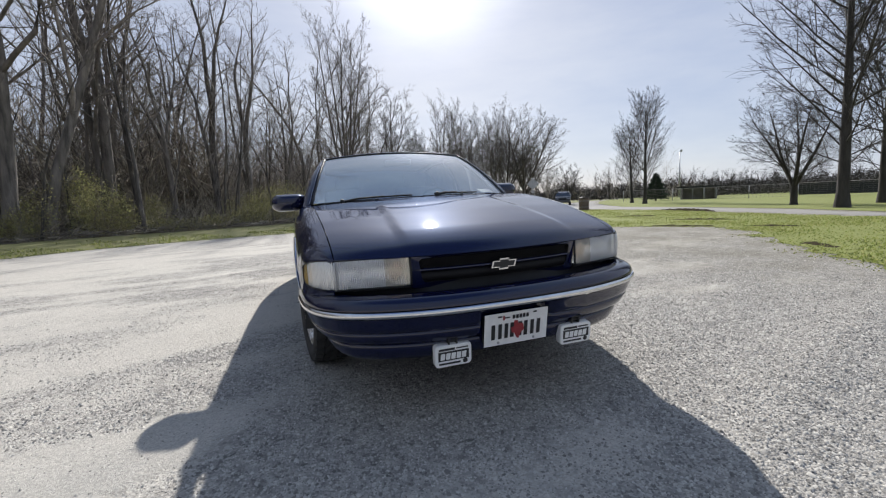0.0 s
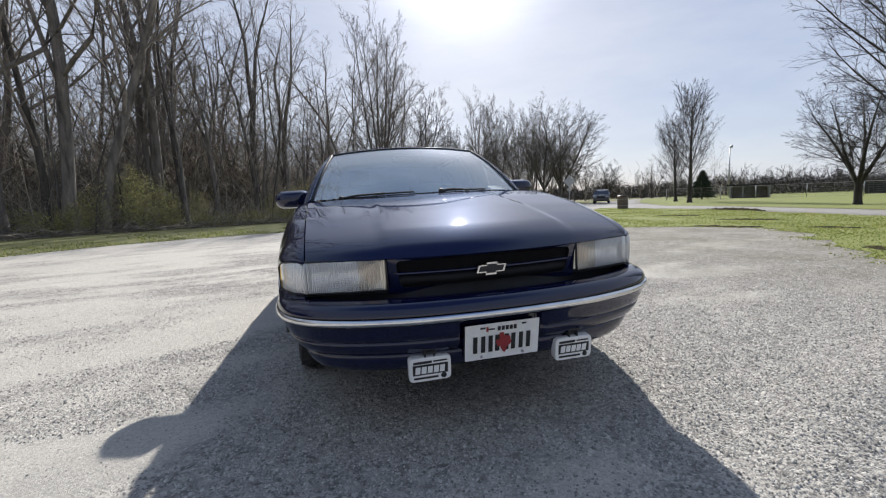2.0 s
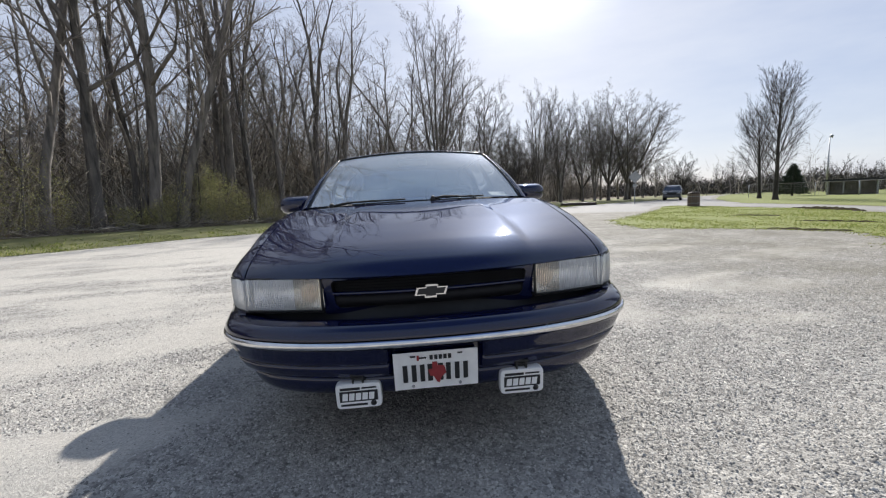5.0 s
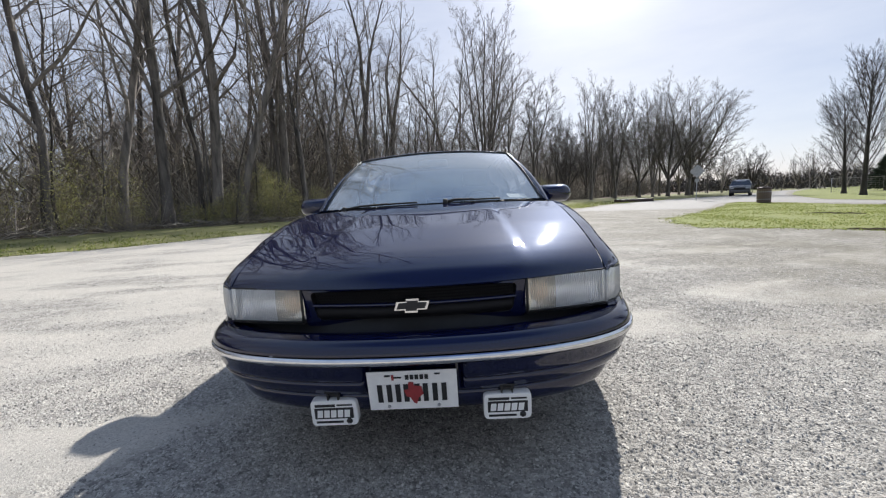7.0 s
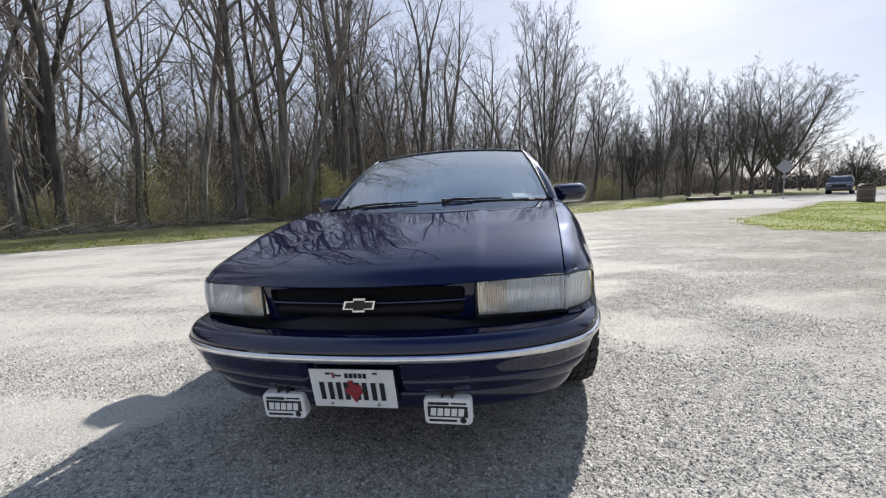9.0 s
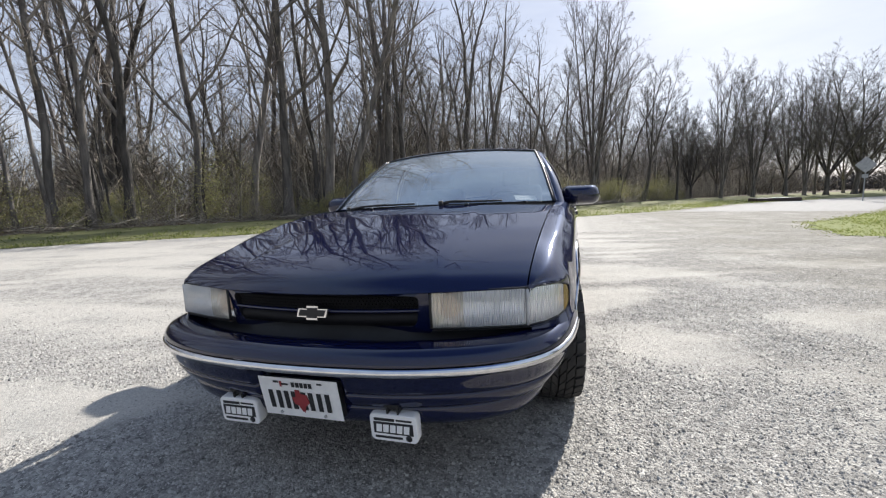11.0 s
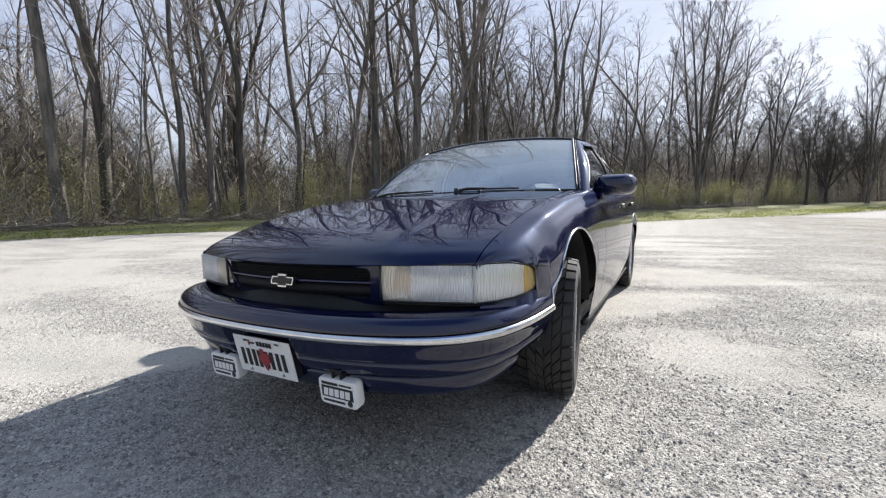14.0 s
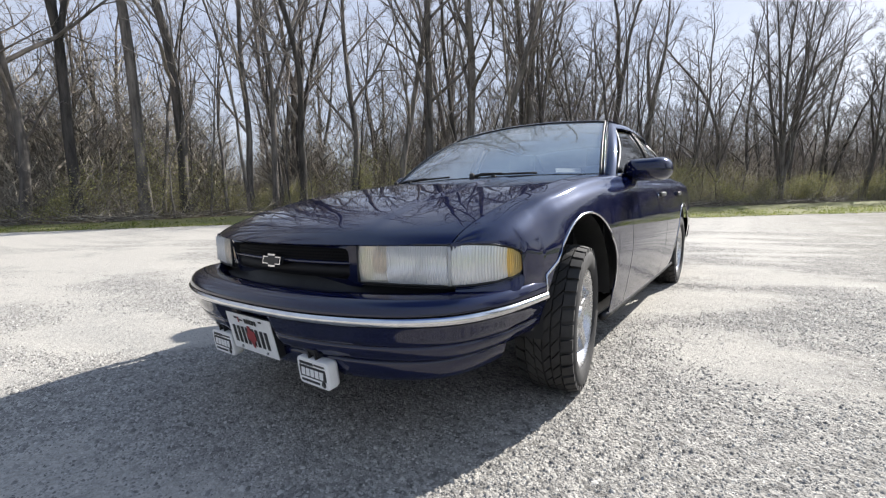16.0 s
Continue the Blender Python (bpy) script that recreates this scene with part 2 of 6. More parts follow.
# ---- ground ----
def smooth_line(pts, step=0.5, jitter=0.0, seed=3):
    """A Catmull-Rom line through the points, sampled about every step, with a ragged offset."""
    rng = random.Random(seed)
    out = []
    n = len(pts)
    for i in range(n - 1):
        p0, p1, p2, p3 = (Vector(pts[max(0, min(n - 1, j))]) for j in (i - 1, i, i + 1, i + 2))
        k = max(1, int((p2 - p1).length / step))
        for a in range(k):
            s = a / k
            q = 0.5 * (2 * p1 + (p2 - p0) * s + (2 * p0 - 5 * p1 + 4 * p2 - p3) * s * s + (3 * p1 - p0 - 3 * p2 + p3) * s ** 3)
            out.append(Vector((q.x + rng.uniform(-jitter, jitter), q.y + rng.uniform(-jitter, jitter))))
    out.append(Vector(pts[-1]))
    return out


def sheet(name, outline, z, material, label, category):
    bm = bmesh.new()
    f = bm.faces.new([bm.verts.new((p[0], p[1], z)) for p in outline])
    if f.normal.z < 0:
        f.normal_flip()
    bm.normal_update()
    if f.normal.z < 0:
        bmesh.ops.reverse_faces(bm, faces=[f])
    bmesh.ops.triangulate(bm, faces=bm.faces[:])
    ob = part(name, bm, material, None, label, smooth=False)
    return tagged(ob, label, category, kind="structure")


def ground_height(x, y):
    """Shallow ruts and bumps in the packed gravel round the car."""
    f = max(0.0, 1 - max(abs(x), abs(y - 2)) / 11)
    u, v = x * 0.93 + y * 0.36, y * 0.93 - x * 0.36
    rut = noise.noise((u * 0.35, v * 1.9, 3))
    calm = min(1.0, max(0.0, (math.hypot(x * 0.9, (y - 2.4) * 0.45) - 0.9) * 1.2))
    return f * (0.012 * noise.noise((x * 0.7, y * 0.7, 0)) + 0.027 * calm * (rut * abs(rut) * 2.2) + 0.006 * noise.noise((x * 2.6, y * 2.6, 5)) + 0.003 * noise.noise((x * 6, y * 6, 8)))


def stoniness(x, y):
    """Bands where loose stone gathers (high) between dusty, driven tracks (low)."""
    bend = 0.7 * noise.noise((x * 0.22, y * 0.22, 15)) + 0.25 * noise.noise((x * 0.6, y * 0.6, 17))
    u, v = x * 0.93 + y * 0.36, y * 0.93 - x * 0.36 + bend
    in_front = 0.85 * math.exp(-((x + 0.2) / 1.6) ** 2 - ((y + 0.5) / 1.1) ** 2)
    drift = 0.18 * max(-0.2, min(1.0, (x - 0.8) / 3.5)) + 0.75 * noise.noise((x * 0.75 + 0.3 * y, y * 0.95, 23))
    return in_front + drift + 1.0 * noise.noise((u * 0.38, v * 1.5, 3)) + 0.7 * noise.noise((u * 0.8, v * 3.2, 5)) + 0.35 * noise.noise((x * 1.6, y * 1.9, 7)) + 0.25 * noise.noise((x * 4, y * 4.4, 9)) + 0.4 * noise.noise((x * 0.3, y * 0.3, 11)) + 0.12


xs = [-3000, -800, -200, -60, -25] + [-10 + 0.08 * i for i in range(251)] + [25, 60, 200, 800, 3000]
ys = [-3000, -800, -200, -60, -25] + [-5 + 0.08 * i for i in range(201)] + [27, 60, 200, 800, 3000]
gv = [(x, y, ground_height(x, y)) for y in ys for x in xs]
nx = len(xs)
gf = [(j * nx + i, j * nx + i + 1, (j + 1) * nx + i + 1, (j + 1) * nx + i) for j in range(len(ys) - 1) for i in range(nx - 1)]
ground = tagged(mesh_ob("ground", gv, gf, M_GRAVEL, smooth=True), "pale grey packed gravel lot with dusty tyre tracks", "ground", kind="structure")

worn_at = ground.data.attributes.new("dust", "FLOAT", "POINT")
worn_at.data.foreach_set("value", [0.32 - 0.24 * max(-1.0, min(1.0, x / 6)) + max(-0.30, min(0.6, 0.12 - 0.8 * stoniness(x, y))) * max(0.0, 1 - (max(abs(x), abs(y - 2)) / 13) ** 4) for x, y, _ in gv])

earth_at = ground.data.attributes.new("earth", "FLOAT", "POINT")
earth_at.data.foreach_set("value", [0.85 * max(0.0, min(1.0, (x - 0.8) / 4.0)) * max(0.0, min(1.0, (y + 1.0) / 3.0)) for x, y, _ in gv])

GRAVEL_EDGE = [(-34, -30), (-21, -8), (-15.8, 1.3), (-14.4, 3.6), (-12.8, 6.2), (-10.8, 8.1), (-9.1, 9.5), (-7.4, 12.0), (-5.8, 13.5), (-3.4, 14.7), (-0.4, 15.9),
               (2.6, 19.4), (5.8, 22.8), (9.0, 27.5), (13.6, 33.7), (22.5, 42), (34.5, 52), (70, 88), (220, 240)]
WOOD_EDGE = [(-42, -30), (-27, -8), (-20.6, 1.9), (-20.0, 5.5), (-19.2, 10.5), (-17.2, 14.4), (-14.8, 17.2), (-12.0, 19.8), (-8.8, 21.9), (-5.2, 24.4), (-1.7, 27.6),
             (3.6, 37), (9.7, 47), (19, 59), (34, 75), (60, 100), (200, 240)]
edge_in = smooth_line(GRAVEL_EDGE, 0.5, 0.10, 5)
edge_out = smooth_line(WOOD_EDGE, 0.7, 0.15, 6)
sheet("verge", edge_in + edge_out[::-1], 0.012, M_VERGE, "rough green grass verge beside the gravel", "verge")
sheet("wood_floor", edge_out + [Vector((200, 600)), Vector((-600, 600)), Vector((-600, -30))], 0.008, M_LITTER, "brown leaf litter on the woodland floor", "ground")
LAWN = [(13.0, 19.6), (10.0, 16.2), (7.5, 13.3), (6.6, 10.2), (7.4, 9.1), (8.5, 8.5), (9.3, 7.6), (9.2, 6.0), (7.9, 4.4), (6.8, 3.2), (5.7, 1.9), (5.2, 1.2), (4.8, -0.6), (5.6, -5), (9, -14), (13, -14),
        (14.6, -2), (15.5, 6.0), (16.2, 9.2), (17.0, 12.0), (18.4, 16.2), (18.9, 21), (18.9, 25.6), (18.2, 26.6), (15.5, 23.2), (13.0, 19.6)]
lawn_line = smooth_line(LAWN, 0.3, 0.20, 9)[:-1]
sheet("lawn", lawn_line, 0.008, M_LAWN, "patchy spring-green lawn beside the gravel", "lawn")
FAR_LAWN = [(24, 26.5), (23.2, 20.6), (20.8, 12.2), (18.4, 7.4), (17.2, 1), (17, -14), (60, -60), (600, -60), (600, 500), (110, 118), (62, 75), (40, 50), (29, 35), (24, 26.5)]
sheet("far_lawn", smooth_line(FAR_LAWN, 2.0, 0.12, 10)[:-1], 0.014, M_LAWN, "wide mown park lawn beyond the drive", "lawn")
side_l = smooth_line([(19.5, 27.2), (20.0, 21), (19.2, 16), (17.6, 11.6), (16.6, 8.6), (15.9, 5.6), (15.0, -2), (13.5, -14)], 1)
side_r = smooth_line([(23.4, 26.6), (22.6, 20.6), (20.3, 12.4), (17.9, 7.6), (16.9, 1), (16.6, -14)], 1)
sheet("side_road", side_l + side_r[::-1], 0.006, M_ROAD, "pale worn drive across the lawn", "road")
road_l = smooth_line([(5.8, 21.6), (9.6, 27), (14.2, 33.2), (23, 41.5), (35, 51.5), (70, 87), (220, 238)], 2)
road_r = smooth_line([(12.6, 19.9), (18.0, 27.0), (24.2, 27.5), (28.6, 35.2), (39.5, 50.5), (61, 75.5), (110, 119), (240, 236)], 2)
sheet("road", road_l + road_r[::-1], 0.005, M_ROAD, "pale dusty park road", "road")


def inside(p, poly):
    x, y = p
    c = False
    j = len(poly) - 1
    for i in range(len(poly)):
        xi, yi, xj, yj = poly[i][0], poly[i][1], poly[j][0], poly[j][1]
        if (yi > y) != (yj > y) and x < (xj - xi) * (y - yi) / (yj - yi) + xi:
            c = not c
        j = i
    return c


def scatter_stones():
    """Loose crushed stone over the near part of the lot, as one mesh."""
    rng = np.random.default_rng(4)
    n = 420000
    x = rng.normal(0.4, 2.5, n)
    y = -2.2 + 12 * rng.beta(1.0, 3.0, n)
    px, py = np.meshgrid(np.linspace(-14, 14, 141), np.linspace(-3, 11, 141))
    grid = np.array([[stoniness(u, v) for u in np.linspace(-14, 14, 141)] for v in np.linspace(-3, 11, 141)])
    ix, iy = np.clip(((x + 14) / 0.2).astype(int), 0, 140), np.clip(((y + 3) / 0.1).astype(int), 0, 140)
    stony = grid[iy, ix] + rng.uniform(-0.30, 0.24, n) > 0.0
    keep = (stony | (rng.random(n) < 0.16)) & (np.abs(x) < 11) & ~((np.abs(x) < 0.7) & (y > 0.9))
    x, y, stony = x[keep], y[keep], stony[keep]
    n = len(x)
    size = (0.0035 + 0.0145 * rng.beta(1.0, 4.6, n)) * np.where(stony, 1.0, 0.6)
    ang = np.arange(5) * 1.2566
    base = np.concatenate([np.stack([np.cos(ang), np.sin(ang), np.full(5, -0.25)], 1), [[0, 0, 0.66]]])
    fac = np.array([(k, (k + 1) % 5, 5) for k in range(5)])
    V = np.repeat(base[None], n, 0)
    V[:, :5, :2] *= rng.uniform(0.65, 1.35, (n, 5, 1))
    V[:, 5, :2] += rng.uniform(-0.55, 0.55, (n, 2))
    V[:, 5, 2] *= rng.uniform(0.55, 1.4, n)
    V *= size[:, None, None]
    a = rng.uniform(0, 6.28, n)
    ca, sa = np.cos(a)[:, None], np.sin(a)[:, None]
    X, Y = V[:, :, 0] * ca - V[:, :, 1] * sa, V[:, :, 0] * sa + V[:, :, 1] * ca
    z = np.array([ground_height(p, q) for p, q in zip(x, y)])
    V = np.stack([X + x[:, None], Y + y[:, None], V[:, :, 2] + z[:, None]], 2).reshape(-1, 3)
    F = (fac[None] + 6 * np.arange(n)[:, None, None]).reshape(-1, 3)
    return tagged(new("gravel", fast_mesh("gravel", V, F, M_STONE)), "loose grey crushed stone on the lot", "gravel", kind="stuff")


scatter_stones()


def blades(name, pts, h, label):
    rng = np.random.default_rng(len(pts))
    P = np.array(pts)
    n = len(P)
    hh = h * rng.uniform(0.5, 1.5, n) * P[:, 2]
    a = rng.uniform(0, 6.28, n)
    w = 0.012 * rng.uniform(0.6, 1.6, n) * (1 + 0.03 * np.hypot(P[:, 0], P[:, 1]))
    lean = rng.normal(0, 0.45, (n, 2)) * hh[:, None]
    b1 = np.stack([P[:, 0] - np.cos(a) * w, P[:, 1] - np.sin(a) * w, np.full(n, 0.005)], 1)
    b2 = np.stack([P[:, 0] + np.cos(a) * w, P[:, 1] + np.sin(a) * w, np.full(n, 0.005)], 1)
    tp = np.stack([P[:, 0] + lean[:, 0], P[:, 1] + lean[:, 1], hh + 0.01], 1)
    V = np.stack([b1, b2, tp], 1).reshape(-1, 3)
    F = np.arange(3 * n).reshape(n, 3)
    return tagged(new(name, fast_mesh(name, V, F, M_BLADE)), label, "grass", kind="stuff")


def lawn_points():
    rng = random.Random(8)
    out = []
    while len(out) < 42000:
        u = rng.random() ** 1.6
        x, y = rng.uniform(4.5, 19), 0.0 + u * 27
        if inside((x, y), lawn_line):
            d = noise.noise((x * 0.6, y * 0.6, 1)) + 0.4 * noise.noise((x * 2, y * 2, 4))
            if d > rng.uniform(-0.7, 0.35):
                out.append((x, y, 0.7 + 0.6 * max(0, d)))
    for p in lawn_line:
        if p.y < 24 and p.x < 14:
            for _ in range(34):
                out.append((p.x + rng.gauss(0, 0.17), p.y + rng.gauss(0, 0.17), rng.uniform(0.2, 0.6)))
    return out


blades("lawn_grass", lawn_points(), 0.024, "short spring grass blades on the lawn")


def verge_points():
    rng = random.Random(18)
    out = []
    for a, b in zip(edge_in, edge_in[1:]):
        if b.y > 40 or b.y < -6:
            continue
        side = Vector((-(b - a).y, (b - a).x)).normalized()
        for _ in range(220):
            s = rng.random()
            q = a.lerp(b, s) + side * (abs(rng.gauss(0, 2.4)) - 0.15)
            if noise.noise((q.x * 0.5, q.y * 0.5, 3)) > rng.uniform(-0.6, 0.5):
                out.append((q.x, q.y, rng.uniform(0.5, 1.4)))
    return out


blades("verge_grass", verge_points(), 0.05, "rough grass along the edge of the lot")


# ---- trees ----
def tube(out, pts, radii, sides):
    V, F = out
    start = len(V)
    for i, p in enumerate(pts):
        d = (pts[min(i + 1, len(pts) - 1)] - pts[max(i - 1, 0)]).normalized()
        u = d.orthogonal().normalized()
        w = d.cross(u)
        for k in range(sides):
            a = 2 * math.pi * k / sides
            V.append(p + (u * math.cos(a) + w * math.sin(a)) * radii[i])
    for i in range(len(pts) - 1):
        for k in range(sides):
            a, b = start + i * sides + k, start + i * sides + (k + 1) % sides
            F.append((a, b, b + sides, a + sides))


def limb(rng, p, d, length, r, segs, wobble, lift, end=0.25):
    pts, radii = [p.copy()], [r]
    for i in range(segs):
        d = (d + Vector((rng.gauss(0, wobble), rng.gauss(0, wobble), rng.gauss(0, wobble) * 0.5 + lift))).normalized()
        p = p + d * (length / segs)
        pts.append(p.copy())
        radii.append(r * (1 - (1 - end) * (i + 1) / segs))
    return pts, radii


def grow(rng, out, pts, radii, level, plan, stout=0.015, twig=0.0045, oval=False):
    """Side limbs along a limb, each with limbs of its own, down to twigs.
    plan by level: (count, length share, angle in degrees, sides, segments, bare share, lift, crook)."""
    count, share, angle, sides, segs, bare, lift, crook = plan[level]
    length = sum((b - a).length for a, b in zip(pts, pts[1:]))
    n = len(pts) - 1
    turn = rng.uniform(0, 6.28)
    for c in range(count):
        s = bare + (1 - bare) * (c + rng.uniform(0.1, 0.9)) / count
        i = min(n - 1, int(s * n))
        f = s * n - i
        p = pts[i].lerp(pts[i + 1], f)
        d = (pts[i + 1] - pts[i]).normalized()
        r = radii[i] * (1 - f) + radii[i + 1] * f
        side = d.orthogonal().normalized()
        side.rotate(Matrix.Rotation(turn + c * 2.4 + rng.uniform(-0.5, 0.5), 3, d))
        a = radians(angle * rng.uniform(0.7, 1.25) * (1.1 - 0.3 * s))
        way = d * math.cos(a) + side * math.sin(a)
        reach = 0.35 + 0.85 * math.sin(math.pi * (0.22 + 0.66 * (s - bare) / (1 - bare))) if oval else 1.2 - 0.65 * s
        long = length * share * rng.uniform(0.75 if oval else 0.6, 1.2) * reach
        if level == len(plan) - 1:
            # the finest twigs are thin blades
            w = way.cross(Vector((rng.gauss(0, 1), rng.gauss(0, 1), rng.gauss(0, 1)))).normalized() * twig * rng.uniform(0.7, 1.3)
            e = p + way * long
            V, F = out
            k = len(V)
            V += [p - w, p + w, e + w * 0.4, e - w * 0.4]
            F.append((k, k + 1, k + 2, k + 3))
            continue
        lp, lr = limb(rng, p, way, long, max(0.006, min(r * 0.7, long * stout)), segs, crook, lift, 0.3)
        tube(out, lp, lr, sides)
        grow(rng, out, lp, lr, level + 1, plan, stout, twig)


def build_tree(seed, height, radius, plan, stems=1, fork=0.3, spread=0.2, crook=0.05, bark=None, label="tall bare woodland tree with grey-brown bark", flare=1.4, stout=0.015, twig=0.0045, oval=False):
    """A trunk, forked or not, with its limbs and twigs as the crown."""
    rng = random.Random(seed)
    tree = tagged(new("tree"), label, "tree", "bare trees")
    trunk, crown = ([], []), ([], [])
    if stems == 1:
        pts, radii = limb(rng, Vector((0, 0, -0.15)), Vector((0, 0, 1)), height, radius, 16, crook, 0.03, 0.10)
        radii[0] *= flare
        tube(trunk, pts, radii, 10)
        grow(rng, crown, pts, radii, 0, plan, stout, twig, oval)
    else:
        low = height * fork
        pts, radii = limb(rng, Vector((0, 0, -0.15)), Vector((0, 0, 1)), low, radius, 4, crook * 0.6, 0.03, 0.85)
        radii[0] *= flare
        tube(trunk, pts, radii, 10)
        off = rng.uniform(0, 6.28)
        for k in range(stems):
            a = off + 2 * math.pi * k / stems + rng.uniform(-0.4, 0.4)
            o = spread * rng.uniform(0.7, 1.25)
            way = Vector((math.cos(a) * o, math.sin(a) * o, 1)).normalized()
            lp, lr = limb(rng, pts[-1] - Vector((0, 0, 0.08)), way, (height - low) * rng.uniform(0.85, 1.05), radius * (0.8 if stems < 3 else 0.58), 10, crook, 0.03, 0.10)
            tube(trunk, lp, lr, 8)
            grow(rng, crown, lp, lr, 0, plan, stout, twig)
    mesh_ob("trunk", *trunk, bark or M_BARK, tree, smooth=True)
    mesh_ob("crown", *crown, bark or M_TWIG, tree, "fine bare limbs and twigs", smooth=True)
    return tree


def stand(kinds, spots, seed):
    """Put the first of each kind, and copies after it, at the spots (x, y, kind, size, lean to the east, stretch)."""
    rng = random.Random(seed)
    first = {}
    for x, y, k, size, lean, stretch in spots:
        m = pose(x, y, 0, rng.gauss(0, 1.2), lean, 0) @ pose(0, 0, 0, 0, 0, rng.uniform(0, 360))
        if k in first:
            kinds[k].scale = (size, size, size * stretch)
            copy_thing(kinds[k], m)
        else:
            first[k] = m @ Matrix.Diagonal((size, size, size * stretch, 1))
    for k, m in first.items():
        kinds[k].matrix_basis = m


# limb plans: (count, length share, angle, sides, segments, bare share, lift, crook)
WOOD_PLAN = [(17, 0.26, 47, 5, 6, 0.18, 0.05, 0.12), (7, 0.45, 44, 4, 4, 0.15, 0.03, 0.14), (5, 0.48, 42, 3, 2, 0.15, 0.02, 0.14), (4, 0.5, 38, 3, 1, 0.1, 0, 0)]
FORK_PLAN = [(12, 0.30, 42, 5, 6, 0.15, 0.05, 0.11), (7, 0.45, 42, 4, 4, 0.15, 0.03, 0.14), (5, 0.48, 42, 3, 2, 0.15, 0.02, 0.14), (4, 0.5, 38, 3, 1, 0.1, 0, 0)]
THIN_PLAN = [(10, 0.24, 42, 4, 4, 0.28, 0.04, 0.12), (5, 0.42, 40, 3, 2, 0.2, 0.02, 0.14), (5, 0.5, 40, 3, 1, 0.15, 0, 0)]
VASE_PLAN = [(14, 0.33, 36, 4, 5, 0.14, 0.04, 0.06), (8, 0.42, 32, 3, 4, 0.12, 0.02, 0.08), (6, 0.5, 32, 3, 2, 0.12, 0.01, 0.08), (5, 0.55, 32, 3, 1, 0.1, 0, 0)]
OAK_PLAN = [(14, 0.40, 42, 5, 6, 0.14, 0.03, 0.09), (9, 0.42, 40, 4, 4, 0.15, 0.02, 0.11), (7, 0.48, 38, 3, 2, 0.12, 0.01, 0.11), (4, 0.5, 36, 3, 1, 0.1, 0, 0)]

woods = [build_tree(11, 22, 0.25, WOOD_PLAN), build_tree(12, 20, 0.20, WOOD_PLAN, crook=0.075), build_tree(13, 22, 0.27, FORK_PLAN, 2, 0.24, 0.17),
         build_tree(14, 19, 0.17, WOOD_PLAN, crook=0.09), build_tree(15, 21, 0.23, FORK_PLAN, 2, 0.42, 0.22, 0.06), build_tree(16, 20, 0.21, FORK_PLAN, 3, 0.33, 0.2, 0.07)]
distant = [build_tree(41, 16, 0.24, VASE_PLAN, 5, 0.08, 0.22, 0.025, bark=M_BARK, stout=0.012, twig=0.0055), build_tree(42, 15, 0.28, OAK_PLAN, 6, 0.17, 0.55, 0.04, bark=M_BARK, stout=0.012, twig=0.008, label="broad round-topped bare tree beside the road"),
           build_tree(43, 15, 0.20, VASE_PLAN, 3, 0.30, 0.2, 0.04, bark=M_BARK, stout=0.012, twig=0.008)]
thin = [build_tree(21, 14, 0.07, THIN_PLAN, crook=0.08, label="slender bare sapling in the wood"), build_tree(22, 11, 0.05, THIN_PLAN, crook=0.12, label="slender bare sapling in the wood"),
        build_tree(23, 16, 0.09, THIN_PLAN, crook=0.06, label="slender bare sapling in the wood")]
# trunks along the edge of the wood: (x, y, kind, size, lean to the east, stretch)
WEST = [(-24, -4, 0, 1, 0, 1.16), (-22.6, 0.4, 1, 1, -2, 1.16), (-22.1, 2.8, 3, 1.1, 3, 1.16), (-21.8, 4.4, 5, 1, -4, 1.16), (-21.3, 6.8, 4, 1, 0, 1.16), (-21.1, 8.5, 0, 1, -1, 1.218),
        (-20.4, 11.6, 3, 1.05, 1, 1.16), (-19.9, 12.6, 5, 0.8, 2, 1.16), (-19.3, 13.9, 1, 1.05, -2, 1.16), (-17.7, 16.4, 3, 1.1, 0, 1.16), (-16.0, 18.5, 1, 1.1, -2, 1.16)]
NORTH = [(-14.4, 19.4, 0, 1.1, -4, 1.16), (-14.0, 21.4, 3, 1.0, 0, 1.16), (-12.9, 21.3, 0, 1.15, 0, 1.218), (-11.9, 21.8, 1, 1.2, 5, 1.16), (-11.0, 24.6, 3, 1.1, 0, 1.276), (-10.5, 25.0, 2, 1.0, 0, 1.16),
         (-9.2, 24.0, 3, 0.75, 0, 1.16), (-7.9, 26.4, 5, 0.8, -2, 0.9), (-6.1, 28.0, 1, 0.8, 9, 0.9), (-4.4, 30.4, 4, 0.85, 0, 0.85), (-2.2, 33.5, 3, 0.8, 3, 0.9)]
FARTHER = [(-0.8, 36.0, 1, 0.85, 0, 0.9), (0.6, 40.5, 3, 0.9, 4, 0.9), (3.6, 44, 5, 0.75, 0, 0.95), (5.4, 43.5, 3, 0.85, 3, 0.9), (6.6, 50, 1, 0.75, 0, 0.95), (10.5, 53, 5, 0.6, 2, 1)]
rngw = random.Random(5)
DEEP, SAPLINGS = [], []
